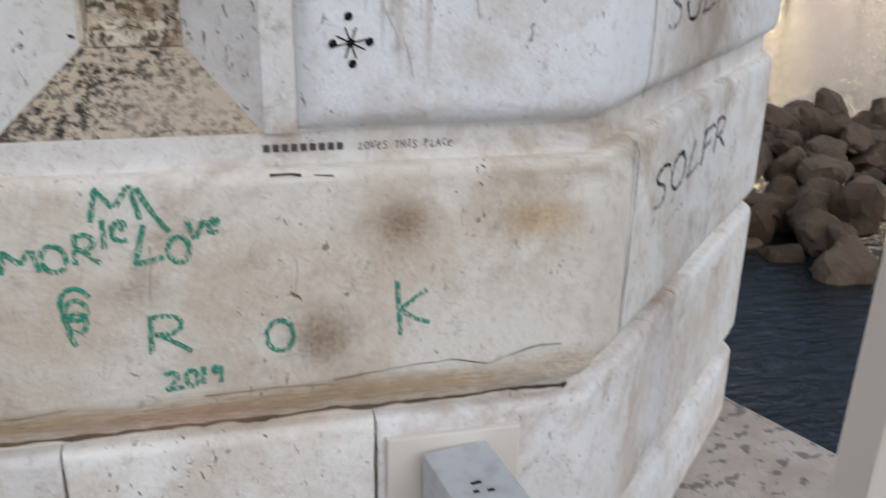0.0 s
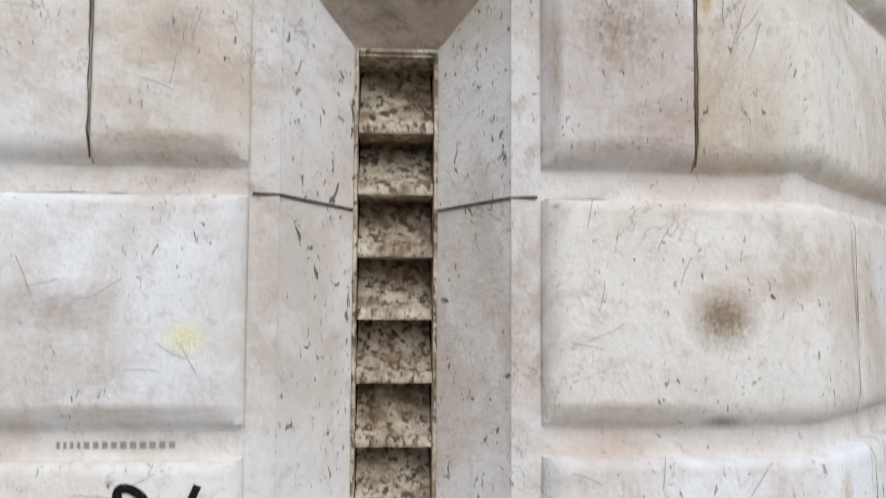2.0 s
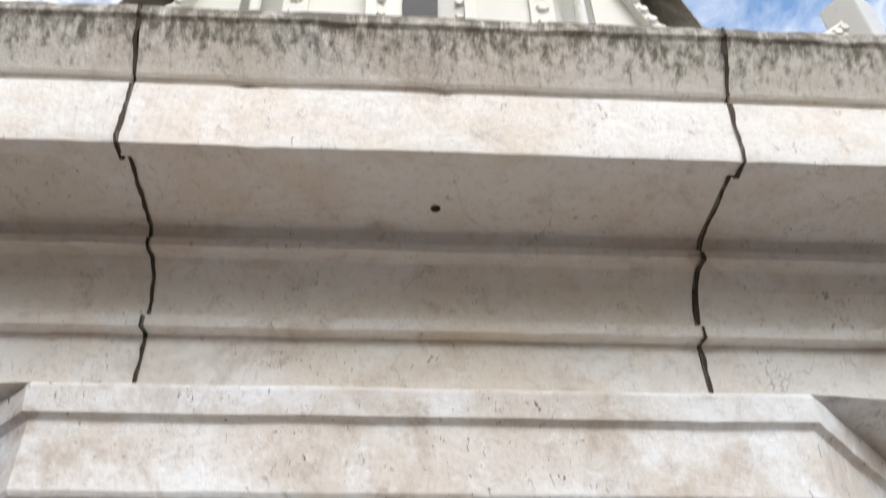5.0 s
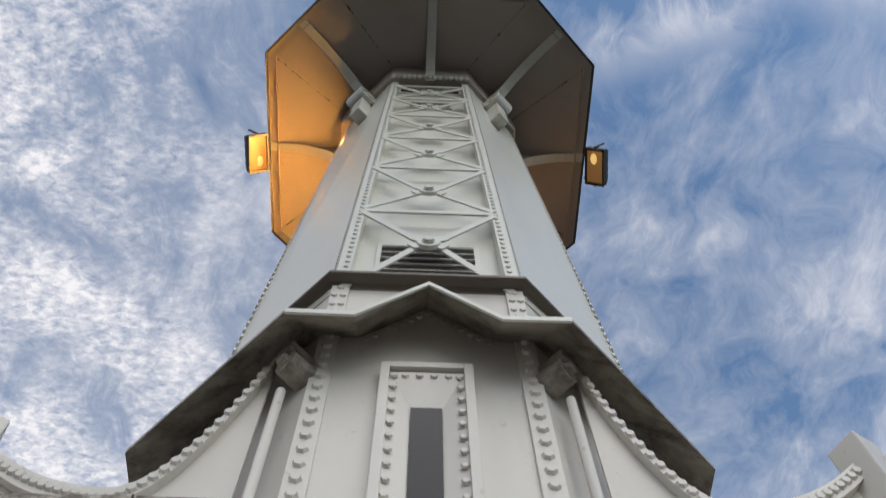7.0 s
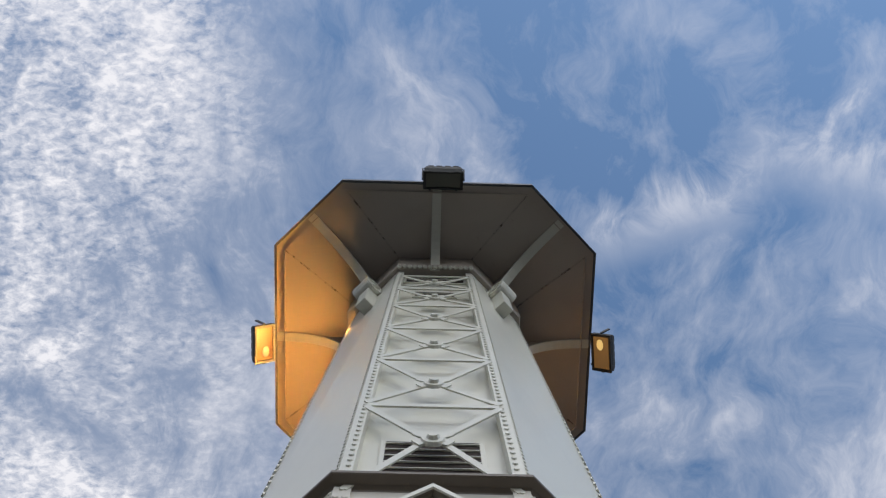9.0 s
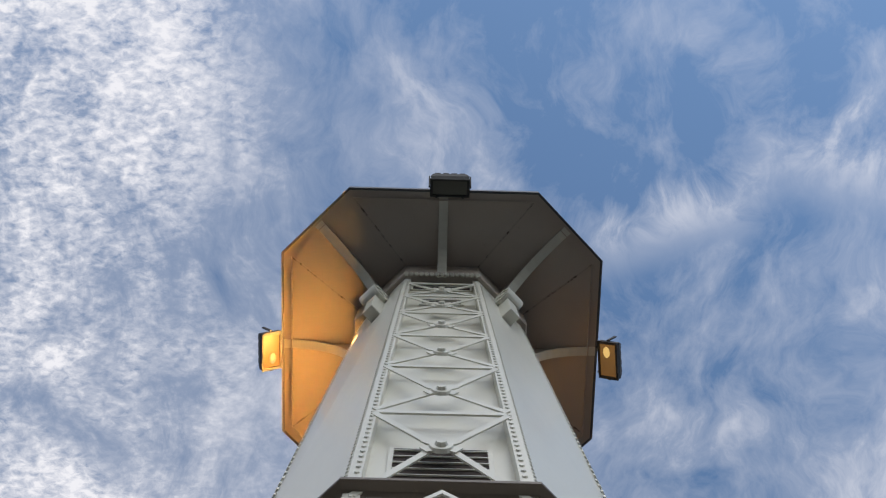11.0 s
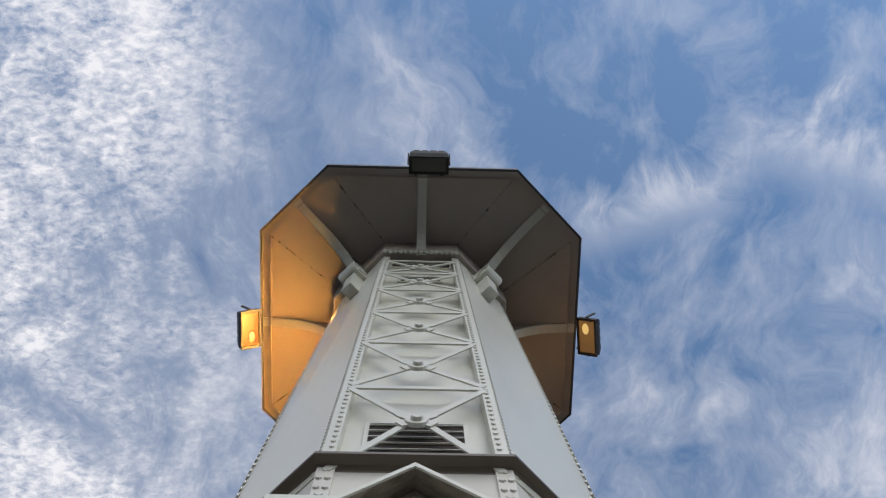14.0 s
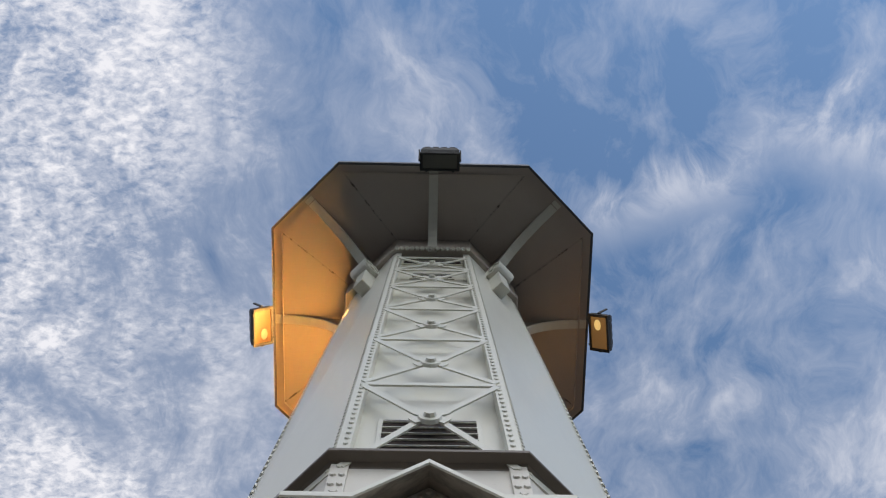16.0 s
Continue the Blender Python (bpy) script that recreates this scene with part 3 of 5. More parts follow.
# louvred slot in the niche
vent = thing("slot_vent", "narrow louvred vent with dirty enamel slats in a wall niche", "vent", (0, SY, SZ0))
fr = 0.006
for x0, x1, z0, z1 in ((-SX, -SX + fr, 0, SZ1 - SZ0), (SX - fr, SX, 0, SZ1 - SZ0), (-SX + fr, SX - fr, SZ1 - SZ0 - fr, SZ1 - SZ0), (-SX + fr, SX - fr, 0, fr)):
    part("frame", boxed(x0, x1, -0.003, 0.05, z0, z1, 0.0015), LOUVRE, vent, "rusty frame")
edges = [0.006, 0.131] + [0.228 + 0.0965 * k for k in range(6)] + [SZ1 - SZ0 - 0.008]
for k, (a, b) in enumerate(zip(edges, edges[1:])):
    bm = bmesh.new()
    n = 7
    prof = []
    for q in range(n):
        u = q / (n - 1)
        prof.append((0.012 + 0.10 * u ** 0.8, a + 0.010 + (b - a - 0.008) * u))
    ringset = []
    for sx in (-SX + fr + 0.001, SX - fr - 0.001):
        ringset.append([(sx, y, z) for y, z in prof] + [(sx, y + 0.006, z + 0.003) for y, z in prof[::-1]])
    ring_loft(bm, ringset)
    box(bm, -SX + fr + 0.001, SX - fr - 0.001, 0.001, 0.014, a, a + 0.014)
    box(bm, -SX + fr + 0.001, SX - fr - 0.001, 0.001, 0.12, b - 0.003, b - 0.0005)
    part("slat", bm, LOUVRE, vent)
ear = bmesh.new()
bar(ear, (-0.105, -0.02, 0.028), (-0.07, -0.008, 0.014), 0.004, 0.003)
part("wire_end", ear, BLACK, vent)

# mouldings and cornice, stone by stone
LOWER = [(-0.3, 2.452), (0.004, 2.452), (0.008, 2.478), (0.018, 2.496), (0.036, 2.494), (0.037, 2.508), (0.026, 2.516),
         (0.034, 2.532), (0.050, 2.546), (0.074, 2.554), (0.100, 2.557), (0.120, 2.554), (0.121, 2.565), (0.106, 2.569), (0.106, 2.572), (-0.3, 2.572)]
FRIEZE = [(-0.3, 2.573), (0.150, 2.573), (0.156, 2.580), (0.164, 2.692), (0.170, 2.697), (0.180, 2.700), (0.188, 2.742), (0.182, 2.752), (0.12, 2.772), (-0.3, 2.772)]
UPPER = [(-0.3, 2.76), (0.124, 2.760), (0.124, 2.886), (0.160, 2.882), (0.162, 2.904), (0.136, 2.914), (0.142, 2.950),
         (0.160, 2.985), (0.192, 3.008), (0.232, 3.005), (0.234, 3.022), (0.222, 3.031), (0.238, 3.046), (0.43, 3.040),
         (0.440, 3.012), (0.474, 3.010), (0.478, 3.024), (0.483, 3.142), (0.476, 3.150), (0.492, 3.156)]
CYMA = [(0.30, 3.150), (0.488, 3.152), (0.492, 3.158), (0.505, 3.185), (0.528, 3.215), (0.538, 3.240), (0.546, 3.246), (0.546, 3.268), (0.53, 3.276), (-0.2, 3.30), (-0.2, 3.150)]


def ring_stones(name, profile, material, cuts, r=0.010, label=""):
    """cuts: list of (face, s) where the joints fall, in order round the base."""
    for (fa, sa), (fb, sb) in zip(cuts, cuts[1:]):
        bm = sweep([(fa, sa + 0.003)] + corners(fa, fb) + [(fb, sb - 0.003)], profile, 0.0, 0.03)
        for v in bm.verts:
            back = Vector((-v.co.x, CY - v.co.y, 0)).normalized()
            n = noise.noise(v.co * 7) * 0.0016 + max(0.0, noise.noise(v.co * 23) - 0.22) * r
            v.co += back * n + Vector((0, 0, noise.noise(v.co * 9 + Vector((5, 0, 0))) * 0.0014))
        base_part(name, bm, material, label, smooth=24)


ring_stones("moulding_stone", LOWER, STONE_WARM, [(-1, 0.1), (1, -0.28), (2, 0.2), (4, 0.3), (6, 0.1), (7, 0.1)])
ring_stones("frieze_stone", FRIEZE, STONE, [(-1, 0.3), (1, 0.1), (2, 0.25), (4, 0.3), (6, 0.1), (7, 0.3)])
joints = [(0, -0.503), (0, 0.498), (2, -0.5), (2, 0.5), (4, -0.5), (4, 0.5), (6, -0.4), (6, 0.5), (8, -0.503)]
ring_stones("cornice_stone", UPPER + [(-0.3, 3.156)], STONE_CORNICE, joints)
ring_stones("cornice_stone", CYMA, STONE_STREAK, joints, label="rain-streaked top moulding stone")
base_part("joint_core", sweep([(0, 0.0)] + corners(0, 8) + [(8, 0.0)], [(-0.4, 2.80), (0.10, 2.80), (0.13, 2.95), (0.2, 3.06), (0.44, 3.06), (0.47, 3.14), (0.52, 3.24), (-0.4, 3.24)]), JOINT)
base_part("top_slab", ring_loft(bmesh.new(), [octo(BASE_A + 0.3, CORNICE_H + 0.1, z) for z in (3.24, 3.31)]), STONE)

# steel bracket at the foot of the wall
brk = thing("wall_bracket", "galvanised steel bracket on a plate against the wall", "bracket", (0.415, 0.0, 0.49))
part("wall_plate", boxed(-0.10, 0.11, -0.012, 0.0, -0.2, 0.13, 0.003), POST, brk, "white-painted wall plate")
part("arm", boxed(-0.05, 0.055, -0.52, -0.004, 0.02, 0.11, 0.004, m=pose(0, -0.014, 0, 0, 0, 9)), GALV, brk)
for x, y, w in ((-0.012, -0.10, 0.016), (-0.016, -0.118, 0.008), (0.004, -0.122, 0.010), (0.03, -0.165, 0.007)):
    part("ink_mark", boxed(x, x + w, y, y + 0.005, 0.110, 0.1112, m=pose(0, -0.014, 0, 0, 0, 9)), INK, brk)

# ---- the iron tower ----
tower = thing("lighthouse_tower", "white riveted iron lighthouse tower with a gallery", "lighthouse", (0, CY, 3.24))


def tower_part(name, bm, material, label="", parent=None, smooth=False, kind=""):
    bmesh.ops.translate(bm, verts=bm.verts, vec=(0, -CY, -3.24))
    return part(name, bm, material, parent or tower, label, smooth, kind)


def tower_A(z):
    return 1.06 - 0.0168 * (z - 6.25)


def side_A(z):
    return 1.105 - 0.030 * (z - 6.25)


def tower_w(z):
    return 0.49 - 0.0103 * (z - 6.25)


def front(x, z, o=0.0):
    """A point o proud of the tower's front face."""
    return (x, CY - tower_A(z) - o, z)


def section(z, inset=0.0, strip=0.07):
    A, w = tower_A(z), tower_w(z)
    S = side_A(z)
    R, S = S + 0.02, S - 0.012
    pts = [(w, CY - A, z), (R, CY - w, z), (R, CY + w, z), (w, CY + A, z), (-w, CY + A, z), (-S, CY + w, z), (-S, CY - w, z), (-w, CY - A, z)]
    y = CY - A
    notch = [(-w + strip, y, z), (-w + strip, y + inset, z), (w - strip, y + inset, z), (w - strip, y, z)]
    return notch + pts


Z_LOW, Z_COL, Z_TOP = 3.28, 6.0, 12.36
tower_part("shell", ring_loft(bmesh.new(), [section(z, 0.09) for z in (Z_COL, Z_TOP)]), PAINT)
tower_part("lower_shell", ring_loft(bmesh.new(), [octo(1.06, 0.49, Z_LOW), octo(1.06, 0.49, Z_COL + 0.1)]), PAINT_LOW, "grimy white lower panels")

# lattice on the front
cells = [6.02, 7.29, 8.32, 9.26, 10.14, 10.93, 11.62]
for z in cells[1:]:
    w = tower_w(z) - 0.06
    tower_part("cross_bar", bar(bmesh.new(), front(-w, z, 0.004), front(w, z, 0.004), 0.05, 0.014), PAINT)
for a, b in zip(cells, cells[1:]):
    wa, wb, c = tower_w(a) - 0.05, tower_w(b) - 0.05, (a + b) / 2 + (0.05 if a < 6.1 else -0.09)
    for sx in (-1, 1):
        tower_part("brace", bar(bmesh.new(), front(sx * wa, a + 0.03, 0.008), front(sx * 0.05, c - 0.03, 0.012), 0.045, 0.012), PAINT)
        tower_part("brace", bar(bmesh.new(), front(sx * 0.05, c + 0.03, 0.012), front(sx * wb, b - 0.03, 0.008), 0.045, 0.012), PAINT)
    bm = bmesh.new()
    for k in range(4):
        a_ = math.pi / 4 + k * math.pi / 2
        p, q = front(0.02 * math.cos(a_), c + 0.02 * math.sin(a_), 0.026), front(0.13 * math.cos(a_) * 1.1, c + 0.11 * math.sin(a_), 0.026)
        bar(bm, p, q, 0.075, 0.008)
    plate = tower_part("gusset", bm, PAINT)
    bm = bmesh.new()
    bmesh.ops.create_cone(bm, cap_ends=True, segments=14, radius1=0.080, radius2=0.066, depth=0.024, matrix=Matrix.Translation(front(0, c - 0.03, 0.035)) @ Euler((math.pi / 2, 0, 0)).to_matrix().to_4x4())
    bmesh.ops.create_cone(bm, cap_ends=True, segments=8, radius1=0.040, radius2=0.030, depth=0.024, matrix=Matrix.Translation(front(0, c - 0.03, 0.058)) @ Euler((math.pi / 2, 0, 0)).to_matrix().to_4x4())
    tower_part("boss", bm, PAINT, parent=plate)
for sx in (-1, 1):
    bm = bmesh.new()
    ring_loft(bm, [[front(sx * (tower_w(z) - 0.072), z, 0.0), front(sx * (tower_w(z) - 0.002), z, 0.0), front(sx * (tower_w(z) - 0.002), z, 0.012), front(sx * (tower_w(z) - 0.072), z, 0.012)] for z in (6.0, 11.75)])
    strip = tower_part("edge_strip", bm, PAINT)
    zs = [6.05 + 0.072 * k for k in range(79)]
    tower_part("strip_rivets", rivets(bmesh.new(), [front(sx * (tower_w(z) - 0.045), z, 0.012) for z in zs], 0.017, (0, -1, 0)), PAINT, parent=strip, kind="stuff")
    # rivets down the corners of the corner faces
    nd = Vector((sx, -1, 0)).normalized()
    pts = []
    for z in [6.05 + 0.05 * k for k in range(114)]:
        A, w = tower_A(z), tower_w(z)
        pts.append(Vector((sx * w, CY - A, z)) + Vector((sx, 1, 0)).normalized() * 0.02)
    tower_part("corner_rivets", rivets(bmesh.new(), pts, 0.014, nd), PAINT, kind="stuff")
    pts = []
    for z in [6.05 + 0.085 * k for k in range(67)]:
        A, w = side_A(z) + (0.02 if sx > 0 else -0.012), tower_w(z)
        pts.append(Vector((sx * A, CY - w, z)) - Vector((sx, 1, 0)).normalized() * 0.006)
    tower_part("corner_rivets", rivets(bmesh.new(), pts, 0.024, (sx, -0.6, 0)), PAINT, kind="stuff")


# vents in the lattice panels
def tower_vent(z0, z1, hw, n):
    y = CY - tower_A(z0) + 0.085
    f = tower_part("vent_frame", boxed(-hw - 0.03, hw + 0.03, y - 0.012, y + 0.004, z0 - 0.03, z1 + 0.03, 0.003), PAINT)
    v = tower_part("vent_opening", boxed(-hw, hw, y - 0.018, y - 0.013, z0, z1), DARK, "dark louvred opening", parent=f)
    for k in range(n):
        zc = z0 + (z1 - z0) * (k + 0.5) / n
        bm = bmesh.new()
        bar(bm, (-hw, y - 0.019, zc), (hw, y - 0.019, zc), 0.010, 0.010, (0, -1, 0.1))
        tower_part("vent_slat", bm, PAINT, parent=f)


tower_vent(6.36, 6.86, 0.275, 6)
tower_vent(10.95, 11.12, 0.21, 1)
tower_vent(11.72, 11.95, 0.33, 1)

# collar: weathered ring above, darkened by painted-in shade; gabled eave below
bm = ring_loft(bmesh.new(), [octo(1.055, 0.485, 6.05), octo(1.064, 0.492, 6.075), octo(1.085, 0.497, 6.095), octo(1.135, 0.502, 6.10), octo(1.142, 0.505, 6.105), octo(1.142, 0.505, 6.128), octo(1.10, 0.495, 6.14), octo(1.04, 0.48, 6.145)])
tower_part("collar", bm, PAINT_COLLAR_SHADED, "weathered collar ring with shade painted into its dark colour")
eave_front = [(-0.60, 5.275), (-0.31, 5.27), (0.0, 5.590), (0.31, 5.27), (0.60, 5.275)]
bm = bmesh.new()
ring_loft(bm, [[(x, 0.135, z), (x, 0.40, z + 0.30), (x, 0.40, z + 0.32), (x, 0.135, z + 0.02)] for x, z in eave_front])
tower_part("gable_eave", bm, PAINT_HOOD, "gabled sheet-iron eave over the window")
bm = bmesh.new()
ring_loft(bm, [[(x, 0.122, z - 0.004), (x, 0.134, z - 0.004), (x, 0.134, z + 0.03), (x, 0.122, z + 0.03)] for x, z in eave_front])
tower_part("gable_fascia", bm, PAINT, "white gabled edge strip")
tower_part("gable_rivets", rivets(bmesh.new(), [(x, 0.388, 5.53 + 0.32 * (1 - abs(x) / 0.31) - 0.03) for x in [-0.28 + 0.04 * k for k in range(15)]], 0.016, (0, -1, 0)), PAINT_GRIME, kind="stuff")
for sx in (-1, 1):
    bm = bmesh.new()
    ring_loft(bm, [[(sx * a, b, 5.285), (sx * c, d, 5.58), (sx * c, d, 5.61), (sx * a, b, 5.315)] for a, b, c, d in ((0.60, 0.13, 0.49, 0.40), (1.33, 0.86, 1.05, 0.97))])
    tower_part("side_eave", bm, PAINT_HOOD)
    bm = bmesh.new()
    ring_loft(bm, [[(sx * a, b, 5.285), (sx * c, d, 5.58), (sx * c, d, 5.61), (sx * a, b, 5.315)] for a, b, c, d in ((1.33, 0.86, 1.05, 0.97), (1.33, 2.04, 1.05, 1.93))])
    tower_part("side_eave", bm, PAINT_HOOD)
    # corner strips with two rows of rivets, and the rod on the corner
    tower_part("panel_strip", boxed(*sorted((sx * 0.40, sx * 0.49)), 0.372, 0.392, Z_LOW, 6.07, 0.003), PAINT_LOW)
    tower_part("strip_rivets", rivets(bmesh.new(), [(sx * 0.445, 0.372, 3.4 + 0.085 * k) for k in range(29)], 0.027, (0, -1, 0)), PAINT_LOW, kind="stuff")
    bm = bmesh.new()
    bmesh.ops.create_cone(bm, cap_ends=True, segments=10, radius1=0.02, radius2=0.02, depth=1.75, matrix=Matrix.Translation((sx * 0.585, 0.37, 4.18)))
    tower_part("corner_rod", bm, PAINT_LOW, smooth=True)
    # scalloped plate beside the panel with its riveted edge
    xs = [0.66 + 0.98 * k / 18 for k in range(19)]

    def scallop(x):
        u = (x - 0.66) / 0.98
        return 4.44 + 0.92 * (1 - u / 0.42) ** 2.0 if u < 0.42 else 4.44 + 0.30 * ((u - 0.42) / 0.58) ** 2.0

    bm = bmesh.new()
    ring_loft(bm, [[(sx * x, 0.44, 3.3), (sx * x, 0.44, scallop(x)), (sx * x, 0.46, scallop(x)), (sx * x, 0.46, 3.3)] for x in xs])
    tower_part("scalloped_plate", bm, PAINT_LOW)
    bm = bmesh.new()
    ring_loft(bm, [[(sx * x, 0.40, scallop(x) - 0.06), (sx * x, 0.48, scallop(x) - 0.06), (sx * x, 0.48, scallop(x) + 0.03), (sx * x, 0.40, scallop(x) + 0.03)] for x in xs])
    tower_part("plate_flange", bm, PAINT_LOW)
    tower_part("flange_rivets", rivets(bmesh.new(), [(sx * x, 0.40, scallop(x) - 0.012) for x in [0.68 + 0.94 * (k / 34) ** 1.25 for k in range(35)]], 0.024, (0, -1, 0)), PAINT_LOW, kind="stuff")
    tower_part("plate_post", boxed(-0.07, 0.07, -0.07, 0.07, 0, 1.35, 0.008, m=pose(sx * 1.66, 0.43, 3.3 + 0.2, 0, 0, 30)), PAINT_LOW)
    # rounded corbels under the eave at the corners
    n = Vector((sx, -1, 0)).normalized()
    bm = bmesh.new()
    turn = n.to_track_quat("Z", "Y").to_matrix().to_4x4()
    bmesh.ops.create_cone(bm, cap_ends=True, segments=18, radius1=0.066, radius2=0.060, depth=0.12, matrix=Matrix.Translation(Vector((sx * 0.515, 0.405, 5.215)) + n * 0.05) @ turn)
    bmesh.ops.create_cone(bm, cap_ends=True, segments=14, radius1=0.035, radius2=0.028, depth=0.03, matrix=Matrix.Translation(Vector((sx * 0.515, 0.405, 5.215)) + n * 0.12) @ turn)
    box(bm, -0.05, 0.05, -0.07, 0.07, 5.26, 5.31, m=Matrix.Translation(Vector((sx * 0.515, 0.405, 0)) + n * 0.06) @ Matrix.Rotation(radians(sx * 45), 4, "Z"))
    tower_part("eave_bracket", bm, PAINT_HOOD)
    tower_part("collar_rivets", rivets(bmesh.new(), [(sx * x, 0.372, z) for x in (0.425, 0.468) for z in (5.56, 5.66, 5.76, 5.86, 5.96)], 0.019, (0, -1, 0)), PAINT_LOW, kind="stuff")

# window
win = tower_part("window", boxed(-0.062, 0.062, 0.376, 0.386, 4.30, 4.975), GLASS, "narrow dark window pane")
for sx in (-1, 1):
    tower_part("window_frame", boxed(*sorted((sx * 0.155, sx * 0.195)), 0.33, 0.392, 4.1, 5.255, 0.004), PAINT_LOW, parent=win)
    bm = bmesh.new()
    ring_loft(bm, [[(sx * 0.155, 0.352, z), (sx * 0.064, 0.384, z), (sx * 0.064, 0.392, z), (sx * 0.155, 0.392, z)] for z in (4.1, 5.20)])
    tower_part("window_splay", bm, PAINT_LOW, parent=win)
    tower_part("window_rivets", rivets(bmesh.new(), [(sx * 0.138, 0.352, 4.15 + 0.085 * k) for k in range(13)], 0.018, (0, -1, 0)), PAINT_LOW, kind="stuff", parent=win)
tower_part("window_head", boxed(-0.155, 0.155, 0.33, 0.392, 5.215, 5.255, 0.004), PAINT_LOW, parent=win)
bm = bmesh.new()
ring_loft(bm, [[(a, 0.350, 5.20), (b, 0.384, 4.978), (b, 0.392, 4.978), (a, 0.392, 5.20)] for a, b in ((-0.155, -0.064), (0.155, 0.064))])
tower_part("window_splay", bm, PAINT_LOW, parent=win)
tower_part("window_rivets", rivets(bmesh.new(), [(x, 0.354, 5.175) for x in (-0.09, -0.03, 0.03, 0.09)], 0.018, (0, -1, 0)), PAINT_LOW, kind="stuff", parent=win)

# gallery
GZ, GA, GH = 12.42, 1.985, 1.16
gal = tower_part("gallery_floor", ring_loft(bmesh.new(), [octo(GA - 0.03, GH - 0.012, GZ + 0.02), octo(GA - 0.03, GH - 0.012, GZ + 0.12)]), PAINT_UNDER_SHADED, "gallery floor seen from below, its shade put into grey paint")
bm = bmesh.new()
outer0, outer1 = octo(GA, GH, GZ), octo(GA, GH, GZ + 0.14)
inner0, inner1 = octo(GA - 0.03, GH - 0.012, GZ), octo(GA - 0.03, GH - 0.012, GZ + 0.14)
ring_loft(bm, [inner0, outer0, outer1, inner1, inner0], caps=False)
tower_part("gallery_rim", bm, PAINT_RIM, "dark gallery rim")
# rust stains over the same shade-greyed base
RUSTY = paint("rust_stained_shaded_soffit_paint", (0.44, 0.38, 0.32), 0.5, 0.5)
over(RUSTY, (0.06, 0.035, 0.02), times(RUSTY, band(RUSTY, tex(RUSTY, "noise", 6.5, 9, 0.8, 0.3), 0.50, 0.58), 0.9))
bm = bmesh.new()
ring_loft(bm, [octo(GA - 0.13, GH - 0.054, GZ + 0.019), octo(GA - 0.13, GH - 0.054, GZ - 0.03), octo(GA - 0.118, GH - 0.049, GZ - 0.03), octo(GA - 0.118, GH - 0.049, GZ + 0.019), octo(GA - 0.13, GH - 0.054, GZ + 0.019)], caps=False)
tower_part("gallery_edge_flange", bm, PAINT_UNDER_SHADED)
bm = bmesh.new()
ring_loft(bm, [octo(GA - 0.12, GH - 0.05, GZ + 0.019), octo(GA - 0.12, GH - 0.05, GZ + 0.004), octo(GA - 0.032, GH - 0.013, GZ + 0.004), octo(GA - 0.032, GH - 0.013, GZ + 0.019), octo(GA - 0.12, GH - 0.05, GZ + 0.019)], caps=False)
tower_part("gallery_edge_angle", bm, PAINT_UNDER_SHADED)
